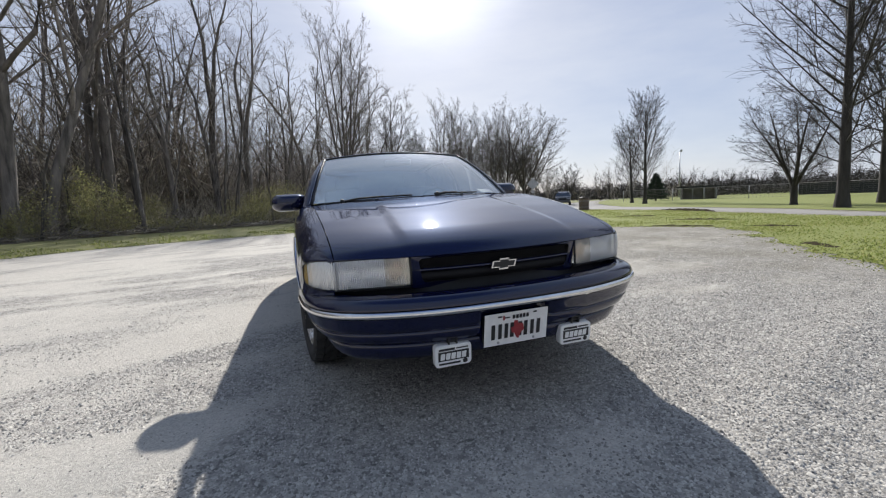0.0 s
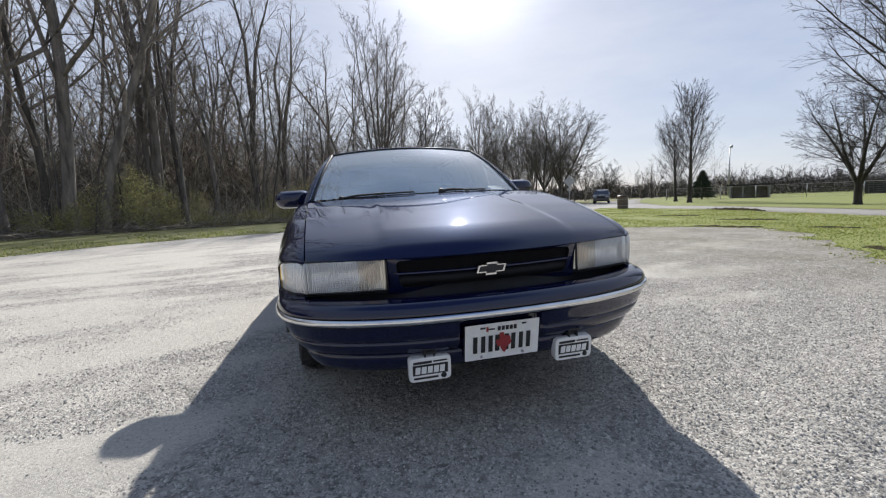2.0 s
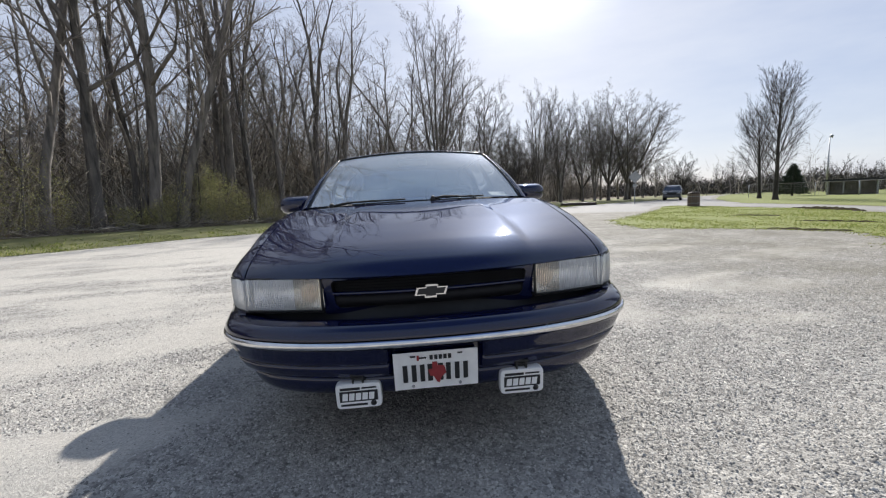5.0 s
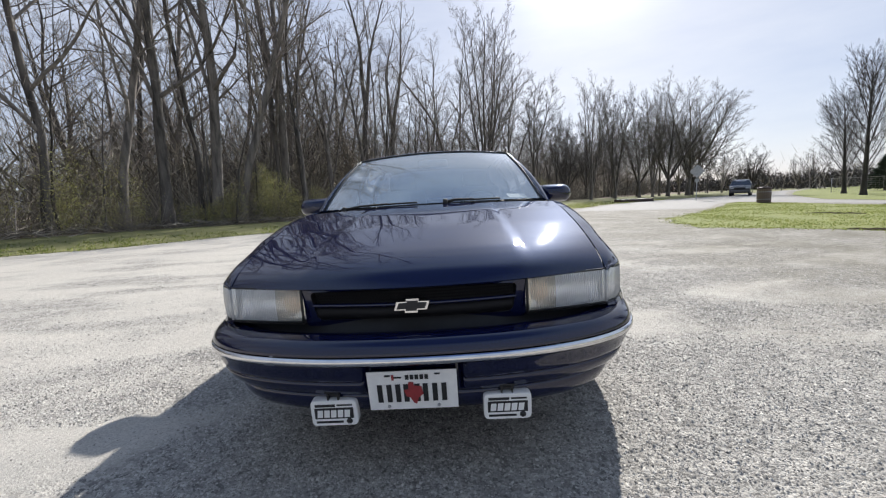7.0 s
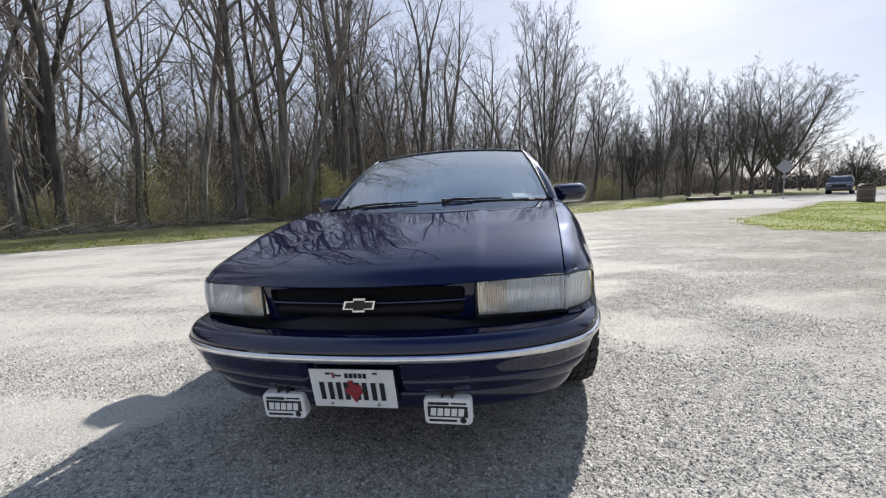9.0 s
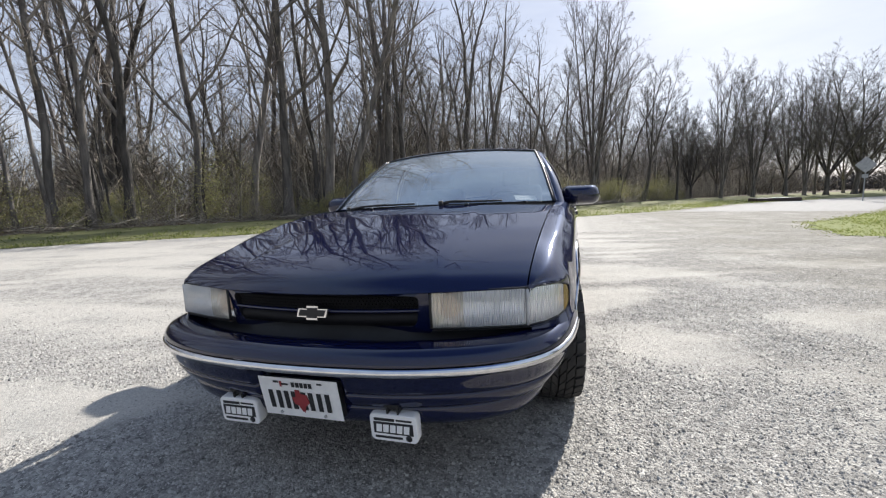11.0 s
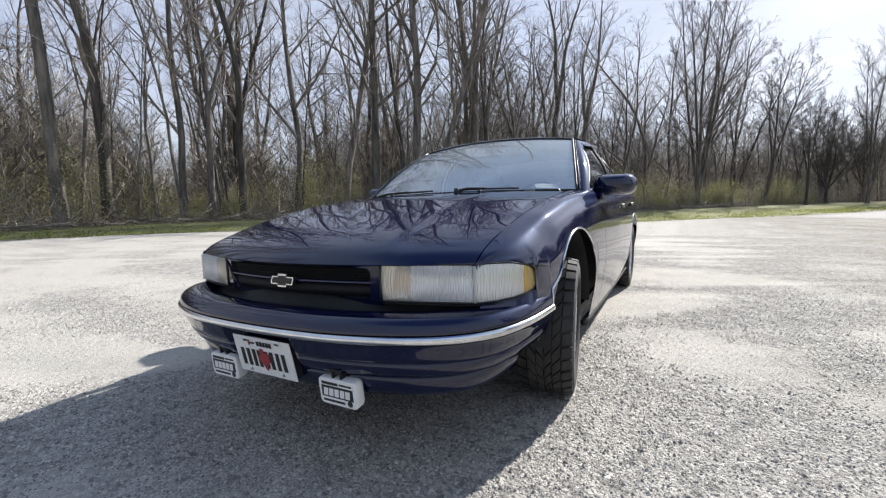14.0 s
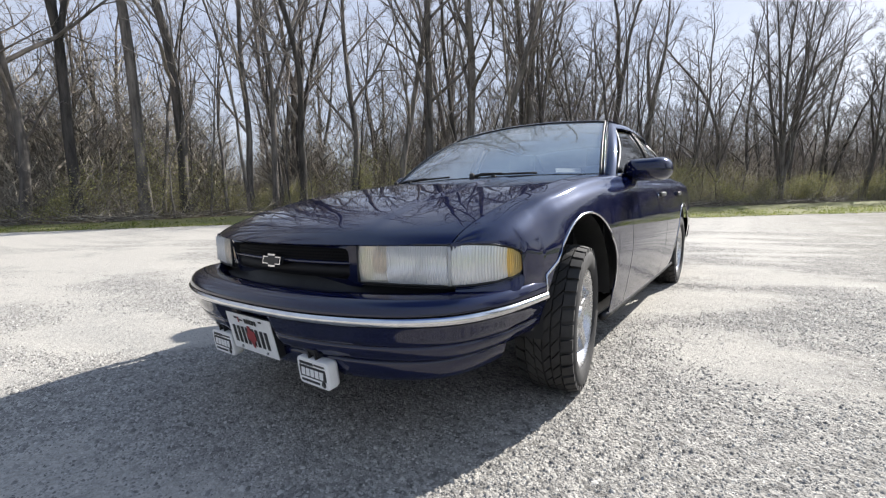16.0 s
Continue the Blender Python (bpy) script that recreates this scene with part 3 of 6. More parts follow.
for a, b in zip(edge_out, edge_out[1:]):
    if not -8 < a.y < 75:
        continue
    side = Vector((-(b - a).y, (b - a).x)).normalized()
    near = a.y < 27
    for deep, share in ((7, 0.30), (14, 0.30), (24, 0.30), (36, 0.22)):
        if rngw.random() < share * (0.36 if a.y < 12 else 0.6 if near else 0.7):
            q = a + side * (deep + rngw.uniform(-3.5, 3.5))
            low = 0.78 if near else 0.46 if a.y < 50 else 0.34
            DEEP.append((q.x, q.y, rngw.randrange(6), rngw.uniform(low, low + 0.22), rngw.gauss(0, 2.5), rngw.uniform(0.85, 1.05)))
    for _ in range(2):
        if rngw.random() < (0.5 if near else 0.3):
            q = a + side * (0.3 + abs(rngw.gauss(0, 5)))
            low = 0.65 if near else 0.35
            SAPLINGS.append((q.x, q.y, rngw.randrange(3), rngw.uniform(low, low + (0.5 if near else 0.3)), rngw.gauss(0, 4), 1))
stand(woods, WEST + NORTH + FARTHER + DEEP, 3)
stand(distant, [(2.9, 37.5, 0, 1.08, 0, 1.02), (8.6, 47.5, 2, 0.92, 5, 0.95), (11.5, 47, 2, 0.6, -2, 1), (17.4, 53.5, 0, 0.88, 2, 1.05), (21.2, 55.5, 0, 0.98, 0, 0.92), (24.8, 56.5, 2, 0.85, 0, 0.9),
                (27.0, 57.5, 0, 0.92, 0, 0.95), (33.0, 60, 1, 1.1, 6, 0.92), (29.6, 58.6, 1, 0.92, 2, 1.0), (35.0, 62.5, 1, 0.82, 5, 0.95), (44, 74, 2, 0.55, 0, 1), (14.5, 54, 1, 0.55, 0, 1), (50, 80, 1, 0.5, 0, 1),
                (13, 58, 2, 0.72, 0, 1), (16, 62, 0, 0.72, 0, 1), (20, 64, 1, 0.72, 0, 1), (23.5, 63, 0, 0.72, 0, 1), (28.5, 66, 1, 0.75, 3, 1), (30.5, 63, 2, 0.75, 2, 1), (37, 70, 1, 0.7, 0, 1), (40, 72, 2, 0.62, 0, 1)], 9)
stand(thin, SAPLINGS, 4)
OVAL_PLAN = [(36, 0.38, 33, 4, 6, 0.15, 0.045, 0.02), (9, 0.44, 28, 3, 4, 0.12, 0.02, 0.03), (7, 0.5, 28, 3, 2, 0.12, 0.01, 0.04), (4, 0.55, 26, 3, 1, 0.1, 0, 0)]
BROAD_PLAN = [(12, 0.50, 58, 4, 6, 0.04, 0.02, 0.06), (9, 0.44, 40, 3, 4, 0.12, 0.01, 0.07), (7, 0.5, 36, 3, 2, 0.12, 0, 0.07), (4, 0.55, 32, 3, 1, 0.1, 0, 0)]
TALL_PLAN = [(50, 0.30, 52, 4, 6, 0.13, 0.03, 0.05), (10, 0.44, 38, 3, 4, 0.1, 0.01, 0.06), (7, 0.5, 34, 3, 2, 0.1, 0, 0.06), (4, 0.55, 32, 3, 1, 0.1, 0, 0)]
park = [build_tree(31, 9.6, 0.22, OVAL_PLAN, crook=0.006, bark=M_DARKBARK, stout=0.0085, twig=0.006, oval=True, label="bare upright park tree on the lawn"),
        build_tree(32, 7.6, 0.22, BROAD_PLAN, 5, 0.18, 0.42, 0.035, bark=M_DARKBARK, stout=0.011, twig=0.005, label="low spreading bare park tree on the lawn"),
        build_tree(33, 14, 0.25, TALL_PLAN, crook=0.003, bark=M_DARKBARK, stout=0.010, twig=0.006, oval=True, label="large bare park tree with a thick trunk")]
stand(park, [(31.6, 32.4, 0, 0.95, 0, 1), (36, 39, 0, .86, 0, 0.95), (26, 15.3, 1, .88, 0, 1), (22, 10.8, 2, 1, 0, 1), (28.2, 12.4, 2, .85, 0, 1), (46, 66, 1, 0.9, 0, 1)], 6)


def cones(base, way, length, radius):
    """Slim three-sided cones, as corners and triangles."""
    way = way / np.linalg.norm(way, axis=1)[:, None]
    ref = np.where(np.abs(way[:, 2:3]) > 0.9, np.array([[1.0, 0, 0]]), np.array([[0, 0, 1.0]]))
    u = np.cross(way, ref)
    u /= np.linalg.norm(u, axis=1)[:, None]
    w = np.cross(way, u)
    ring = [base + radius[:, None] * (u * math.cos(a) + w * math.sin(a)) for a in (0, 2.094, 4.189)]
    V = np.stack(ring + [base + way * length[:, None]], 1).reshape(-1, 3)
    k = 4 * np.arange(len(base))[:, None]
    F = np.concatenate([k + np.array([[0, 1, 3]]), k + np.array([[1, 2, 3]]), k + np.array([[2, 0, 3]])])
    return V, F


def brush(name, P, H, r, twigs, material, label, category, seed, splay=0.22):
    """Stems at P with side twigs, all in one mesh."""
    rng = np.random.default_rng(seed)
    n = len(P)
    way = np.concatenate([rng.normal(0, splay, (n, 2)), np.ones((n, 1))], 1)
    way /= np.linalg.norm(way, axis=1)[:, None]
    B = [P]; D = [way]; L = [H]; R = [r]
    idx = np.repeat(np.arange(n), twigs)
    s = rng.uniform(0.15, 0.95, len(idx))
    tb = P[idx] + way[idx] * (H[idx] * s)[:, None]
    td = np.concatenate([rng.normal(0, 0.75, (len(idx), 2)), rng.uniform(0.1, 1.0, (len(idx), 1))], 1)
    B.append(tb); D.append(td); L.append(H[idx] * rng.uniform(0.15, 0.45, len(idx)) * (1.1 - 0.6 * s)); R.append(np.maximum(r[idx] * 0.35, 0.004))
    idx2 = np.arange(len(idx))
    sb = tb + td / np.linalg.norm(td, axis=1)[:, None] * (L[1] * rng.uniform(0.2, 0.7, len(idx)))[:, None]
    B.append(sb); D.append(td + rng.normal(0, 0.7, td.shape)); L.append(L[1] * 0.6); R.append(R[1] * 0.7)
    V, F = cones(np.concatenate(B), np.concatenate(D), np.concatenate(L), np.concatenate(R))
    return tagged(new(name, fast_mesh(name, V, F, material)), label, category, kind="stuff")


def wood_band(n, near, far, seed, y0=-10, y1=90):
    """Random feet between two distances behind the edge of the wood."""
    rng = random.Random(seed)
    segs = [(a, b) for a, b in zip(edge_out, edge_out[1:]) if y0 < a.y < y1]
    out = []
    for _ in range(n):
        a, b = rng.choice(segs)
        side = Vector((-(b - a).y, (b - a).x)).normalized()
        q = a.lerp(b, rng.random()) + side * rng.uniform(near, far)
        out.append((q.x, q.y, -0.05))
    return np.array(out)


def heights(n, lo, hi, seed):
    return np.random.default_rng(seed).uniform(lo, hi, n)


brush("undergrowth", wood_band(8000, -0.2, 6, 31, y1=62), heights(8000, 0.3, 2.8, 1), heights(8000, 0.005, 0.013, 2), 6, M_BRUSH, "tangled dry undergrowth at the wood's edge", "undergrowth", 7, 0.75)
brush("thicket", wood_band(3500, 2, 14, 32, y1=70), heights(3500, 1.4, 4.6, 3), heights(3500, 0.016, 0.036, 4), 7, M_BRUSH, "dense bare thicket inside the wood", "thicket", 8, 0.45)
brush("inner_wood", wood_band(1300, 6, 46, 33), heights(1300, 5, 13, 5), heights(1300, 0.02, 0.07, 6), 22, M_TWIG, "crowded bare trunks deep in the wood", "woodland", 9)

brush("deep_thicket", wood_band(3000, 9, 42, 34, y1=80), heights(3000, 2.5, 7.5, 7), heights(3000, 0.04, 0.12, 8), 7, M_BRUSH, "grey-brown thicket deep in the wood", "thicket", 10)


def leaf_cloud(name, n, near, far, top, size, seed, label, y1=52):
    rng = np.random.default_rng(seed)
    P = wood_band(n, near, far, seed, y1=y1)
    clump = np.array([noise.noise((p[0] * 0.35, p[1] * 0.35, 6)) for p in P])
    P = P[clump > rng.uniform(-0.45, 0.40, n)]
    n = len(P)
    tall = np.array([0.55 + 0.9 * max(-0.4, noise.noise((p[0] * 0.22, p[1] * 0.22, 16))) for p in P])
    P[:, 2] = top * tall * rng.beta(1.3, 1.9, n) + 0.05
    d1, d2 = rng.normal(0, 1, (n, 3)), rng.normal(0, 1, (n, 3))
    sz = size * rng.uniform(0.5, 1.5, n)[:, None]
    d1 = d1 / np.linalg.norm(d1, axis=1)[:, None] * sz
    d2 = d2 / np.linalg.norm(d2, axis=1)[:, None] * sz * 0.6
    V = np.stack([P, P + d1 * 0.5 + d2, P + d1, P + d1 * 0.5 - d2], 1).reshape(-1, 3)
    F = np.arange(4 * n).reshape(n, 4)
    return tagged(new(name, fast_mesh(name, V, F, M_LEAF)), label, "shrub leaves", kind="stuff")


leaf_cloud("budding_shrubs", 430000, 0.0, 4.5, 3.4, 0.05, 51, "yellow-green budding leaves on low shrubs")


def slivers(P, way, length, width):
    """Thin flat twigs, two triangles each."""
    rng = np.random.default_rng(len(P))
    way = way / np.linalg.norm(way, axis=1)[:, None]
    side = np.cross(way, rng.normal(0, 1, way.shape))
    side /= np.linalg.norm(side, axis=1)[:, None]
    e = way * length[:, None]
    s = side * width[:, None]
    V = np.stack([P - s, P + s, P + e + s * 0.4, P + e - s * 0.4], 1).reshape(-1, 3)
    return V, np.arange(4 * len(P)).reshape(-1, 4)


def twig_haze(name, n, y1, seed):
    rng = np.random.default_rng(seed)
    P = wood_band(n, 5, 48, seed + 1, y1=y1)
    top = np.array([6 + 5 * noise.noise((p[0] * 0.12, p[1] * 0.12, 4)) for p in P])
    P[:, 2] = top * rng.beta(1.1, 1.5, n) * 1.35
    way = np.concatenate([rng.normal(0, 0.55, (n, 2)), rng.uniform(0.3, 1.2, (n, 1))], 1)
    low = n // 3
    P[:low, 2] *= 0.45
    wide = np.where(np.arange(n) < low, 1.9, 1.0)
    V, F = slivers(P, way, rng.uniform(0.5, 2.2, n), rng.uniform(0.008, 0.032, n) * wide)
    tagged(new(name, fast_mesh(name, V, F, M_BRUSH)), "haze of fine grey-brown twigs deep in the wood", "twigs", kind="stuff")


twig_haze("twig_haze", 100000, 95, 81)
twig_haze("low_twigs", 70000, 26, 83)


def fallen_branches():
    rng = np.random.default_rng(61)
    n = 3600
    P = wood_band(n, -1.0, 1.4, 62, y1=42)
    P[:, 2] = rng.uniform(0.02, 0.25, n)
    D = np.concatenate([rng.normal(0, 1, (n, 2)), rng.normal(0.08, 0.22, (n, 1))], 1)
    V, F = cones(P, D, rng.uniform(0.3, 1.8, n), rng.uniform(0.005, 0.026, n))
    tagged(new("fallen_branches", fast_mesh("fallen_branches", V, F, M_DEAD)), "pale fallen branches heaped along the verge", "branches", kind="stuff")


M_DEAD = by_island("dead wood", [(0.0, (0.12, 0.10, 0.08)), (0.6, (0.28, 0.25, 0.21)), (1.0, (0.45, 0.41, 0.35))], 0.9)
fallen_branches()


def far_mass():
    """The low brown mass of leafless woods on the horizon."""
    rng = np.random.default_rng(73)
    n = 150000
    az = np.radians(rng.uniform(-2, 112, n))
    d = rng.uniform(112, 185, n)
    top = np.array([3.9 + 1.4 * noise.noise((a * 14, 0, 2)) + 1.5 * noise.noise((a * 50, 0, 3)) for a in az])
    P = np.stack([np.sin(az) * d, np.cos(az) * d, top * rng.beta(1.0, 1.5, n)], 1)
    way = np.concatenate([rng.normal(0, 0.7, (n, 2)), rng.uniform(0.2, 1.0, (n, 1))], 1)
    V, F = slivers(P, way, rng.uniform(0.3, 1.0, n), rng.uniform(0.03, 0.10, n))
    tagged(new("far_thicket", fast_mesh("far_thicket", V, F, M_DARKBARK)), "low brown mass of leafless woods beyond the park", "woodland", kind="stuff")


far_mass()


def far_woods():
    """The crowns of the woods beyond the park, joined into one."""
    rng = random.Random(12)
    small = [(10, 0.36, 36, 3, 4, 0.15, 0.03, 0.08), (6, 0.45, 36, 3, 2, 0.15, 0.02, 0.1), (4, 0.5, 36, 3, 1, 0.1, 0, 0)]
    shapes = []
    for seed in (61, 62, 63, 64):
        r2, out = random.Random(seed), ([], [])
        for k in range(4):
            way = Vector((0.45 * math.cos(1.57 * k + seed), 0.45 * math.sin(1.57 * k + seed), 1)).normalized()
            pts, radii = limb(r2, Vector((0, 0, 0)), way, 9.5 * r2.uniform(0.8, 1.1), 0.16, 8, 0.05, 0.03, 0.15)
            tube(out, pts, radii, 4)
            grow(r2, out, pts, radii, 0, small, 0.02, 0.03)
        shapes.append((np.array(out[0]), np.array(out[1])))
    Vs, Fs, n = [], [], 0
    for k in range(130):
        az, d = radians(33 + 78 * (k + rng.random()) / 130), rng.uniform(112, 175)
        V, F = shapes[k % 4]
        turn, size = rng.uniform(0, 6.28), rng.uniform(0.38, 0.75)
        c, q = math.cos(turn), math.sin(turn)
        W = np.stack([V[:, 0] * c - V[:, 1] * q, V[:, 0] * q + V[:, 1] * c, V[:, 2]], 1) * size + np.array([d * math.sin(az), d * math.cos(az), -0.1])
        Vs.append(W)
        Fs.append(F + n)
        n += len(W)
    tagged(new("far_woods", fast_mesh("far_woods", np.concatenate(Vs), np.concatenate(Fs), M_DARKBARK)), "hazy line of bare woods across the park", "woodland", kind="stuff")


far_woods()

# ---- far things in the park ----
M_STEEL = simple("galvanised steel", (0.30, 0.31, 0.32), (0.45, 0.46, 0.47), 8, 0.45, 0.9)
M_DARKSCREEN = simple("dark windscreen cloth", (0.03, 0.03, 0.032), (0.06, 0.06, 0.06), 2, 0.9)
M_BARREL = simple("brown slatted timber", (0.12, 0.085, 0.07), (0.23, 0.175, 0.15), 6, 0.8, bump_s=0.4, bump_d=0.01, stretch=(1, 1, 0.15))
M_LID = simple("dark brown plastic", (0.035, 0.02, 0.017), (0.06, 0.035, 0.03), 5, 0.5)
M_MESHWALL = simple("weathered screen wall", (0.2, 0.19, 0.175), (0.3, 0.285, 0.265), 1.5, 0.9)
M_EVERGREEN = by_island("evergreen needles", [(0.0, (0.02, 0.03, 0.02)), (1.0, (0.055, 0.075, 0.045))], 0.8)


def box(bm, x0, x1, y0, y1, z0, z1, m=None):
    vs = [bm.verts.new((x, y, z)) for x in (x0, x1) for y in (y0, y1) for z in (z0, z1)]
    for f in ((0, 1, 3, 2), (4, 6, 7, 5), (0, 4, 5, 1), (2, 3, 7, 6), (0, 2, 6, 4), (1, 5, 7, 3)):
        bm.faces.new([vs[i] for i in f])
    if m is not None:
        bmesh.ops.transform(bm, matrix=m, verts=vs)
    return vs


def cyl(bm, p, d, r0, r1, length, sides=12, caps=True):
    m = Matrix.Translation(p) @ Vector(d).to_track_quat("Z", "Y").to_matrix().to_4x4() @ Matrix.Translation((0, 0, length / 2))
    return bmesh.ops.create_cone(bm, cap_ends=caps, segments=sides, radius1=r0, radius2=r1, depth=length, matrix=m)["verts"]


def trash_barrel(x, y):
    t = tagged(new("trash_barrel"), "brown slatted trash barrel with a dark lid, on the lawn", "trash can")
    t.matrix_world = pose(x, y, 0.012) @ Matrix.Scale(0.95, 4)
    bm = bmesh.new()
    cyl(bm, (0, 0, 0), (0, 0, 1), 0.33, 0.35, 0.84, 24)
    part("drum", bm, M_LID, t)
    slat = None
    for k in range(22):
        a = 2 * math.pi * k / 22
        if slat is None:
            bm = bmesh.new()
            box(bm, -0.047, 0.047, 0.0, 0.028, 0.02, 0.86)
            slat = part("slat", bm, M_BARREL, t, smooth=False)
            me = slat.data
        else:
            slat = new("slat", me)
            slat.parent = t
        slat.matrix_basis = pose(math.sin(a) * 0.345, -math.cos(a) * 0.345, 0, 0, 0, math.degrees(a) + 180)
    for z in (0.2, 0.66):
        bm = bmesh.new()
        cyl(bm, (0, 0, z), (0, 0, 1), 0.379, 0.379, 0.03, 28)
        part("hoop", bm, M_STEEL, t)
    bm = bmesh.new()
    cyl(bm, (0, 0, 0.86), (0, 0, 1), 0.40, 0.36, 0.07, 28)
    cyl(bm, (0, 0, 0.93), (0, 0, 1), 0.36, 0.20, 0.05, 28)
    part("lid", bm, M_LID, t, "dark flared lid")


trash_barrel(18.5, 24.5)


def road_sign(x, y, z):
    t = tagged(new("road_sign"), "back of a diamond-shaped grey metal road sign on a post", "road sign")
    t.matrix_world = pose(x, y, 0, 0, 0, -28)
    bm = bmesh.new()
    box(bm, -0.03, 0.03, -0.02, 0.02, -0.1, z + 0.2)
    part("post", bm, M_STEEL, t, smooth=False)
    bm = bmesh.new()
    box(bm, -0.38, 0.38, -0.006, 0.006, -0.38, 0.38, Matrix.Translation((0, -0.03, z)) @ Matrix.Rotation(radians(45), 4, "Y"))
    part("sign_plate", bm, M_STEEL, t, smooth=False, bevel=0.004)
    bm = bmesh.new()
    box(bm, -0.15, 0.15, -0.006, 0.006, -0.12, 0.12, Matrix.Translation((0, -0.03, z - 0.72)))
    part("lower_plate", bm, M_STEEL, t, smooth=False)


road_sign(19.6, 33.6, 2.35)


def drain_slab(x, y, turn):
    bm = bmesh.new()
    box(bm, -1.6, 1.6, -0.5, 0.5, -0.05, 0.26)
    ob = part("culvert_slab", bm, M_LID, None, "low dark culvert slab beside the road", smooth=False, bevel=0.03)
    tagged(ob, category="culvert")
    ob.matrix_world = pose(x, y, 0, 0, 0, turn)


drain_slab(15.8, 36.5, 12)


def turf_ridge(x0, y0, x1, y1, h, seed):
    """A low ragged bank of dark soil where the turf is broken."""
    rng = random.Random(seed)
    n = max(6, int(math.hypot(x1 - x0, y1 - y0) / 0.12))
    a, b = Vector((x0, y0, 0)), Vector((x1, y1, 0))
    side = Vector((-(b - a).y, (b - a).x, 0)).normalized()
    V, F = [], []
    for i in range(n + 1):
        s_ = i / n
        taper = math.sin(math.pi * min(1, max(0.03, s_))) ** 0.4
        mid = a.lerp(b, s_) + side * rng.uniform(-0.07, 0.07)
        w, top = (0.10 + rng.uniform(0, 0.12)) * taper, h * taper * rng.uniform(0.4, 1.2)
        V += [mid - side * (w + 0.05) + Vector((0, 0, -0.01)), mid - side * w * 0.5 + Vector((0, 0, top * 0.8)), mid + side * w * 0.4 + Vector((0, 0, top)), mid + side * (w + 0.05) + Vector((0, 0, -0.01))]
    for i in range(n):
        for k in range(3):
            F.append((4 * i + k, 4 * i + k + 1, 4 * i + k + 5, 4 * i + k + 4))
    ob = mesh_ob("turf_ridge", V, F, M_SOIL, None, "low ragged ridge of dark soil in the grass", smooth=True)
    return tagged(ob, category="soil", group="turf ridges")


M_SOIL = simple("dark turned soil", (0.028, 0.024, 0.016), (0.075, 0.064, 0.042), 9, 1.0, bump_s=0.6, bump_d=0.02)
M_SOIL.node_tree.nodes["Principled BSDF"].inputs["Specular IOR Level"].default_value = 0.0
turf_ridge(19.0, 17.8, 17.7, 13.4, 0.13, 1)
turf_ridge(8.9, 8.4, 9.7, 6.9, 0.05, 2)
turf_ridge(10.3, 6.6, 10.8, 5.5, 0.04, 3)
turf_ridge(11.6, 10.3, 12.6, 8.4, 0.05, 4)
turf_ridge(7.4, 3.4, 6.9, 2.6, 0.03, 5)
turf_ridge(12.4, 14.0, 13.4, 12.6, 0.05, 6)


def light_pole(x, y, h):
    t = tagged(new("light_pole"), "tall grey sports-field light pole", "light pole")
    t.matrix_world = pose(x, y, 0, 0, 0, 40)
    bm = bmesh.new()
    cyl(bm, (0, 0, -0.2), (0, 0, 1), 0.16, 0.08, h, 10)
    part("pole", bm, M_STEEL, t)
    bm = bmesh.new()
    box(bm, -0.9, 0.9, -0.06, 0.06, h - 0.35, h - 0.2)
    part("crossarm", bm, M_STEEL, t, smooth=False)
    for k in range(3):
        bm = bmesh.new()
        cyl(bm, (-0.7 + 0.7 * k, -0.1, h - 0.05), (0, -1, -0.3), 0.14, 0.26, 0.34, 10)
        part("floodlight", bm, M_STEEL, t)


light_pole(80, 73, 10.5)


def field_fence():
    """A ball-field fence: posts, top rail, netting wires and dark screen cloth."""
    f = tagged(new("field_fence"), "chain-link ball-field fence with dark screen panels", "fence")
    pts = smooth_line([(40, 45), (46, 38), (50, 30), (52, 22), (53, 12), (53, 2)], 3.0)
    me_post = me_rail = None
    for i, (a, b) in enumerate(zip(pts, pts[1:])):
        ln = (b - a).length
        ang = math.degrees(math.atan2((b - a).y, (b - a).x))
        bm = bmesh.new()
        cyl(bm, (0, 0, 0), (0, 0, 1), 0.035, 0.035, 1.55, 8)
        o = part("post", bm, M_STEEL, f)
        o.matrix_basis = pose(a.x, a.y, -0.02)
        bm = bmesh.new()
        cyl(bm, (0, 0, 1.5), (1, 0, 0), 0.022, 0.022, ln, 6)
        for k in range(7):
            cyl(bm, (0, 0, 0.12 + 0.2 * k), (1, 0, 0), 0.006, 0.006, ln, 4)
        for k in range(12):
            cyl(bm, (ln * k / 12, 0, 0.05), (0, 0, 1), 0.005, 0.005, 1.45, 4)
        o = part("wire_panel", bm, M_MESHWALL, f)
        o.matrix_basis = pose(a.x, a.y, 0, 0, 0, ang)
        if i in (5, 6, 7, 8, 9):
            bm = bmesh.new()
            box(bm, 0.05, ln - 0.05, 0.03, 0.045, 0.25, 1.45)
            o = part("screen_cloth", bm, M_DARKSCREEN, f, "dark screen cloth", smooth=False)
            o.matrix_basis = pose(a.x, a.y, 0, 0, 0, ang)


field_fence()


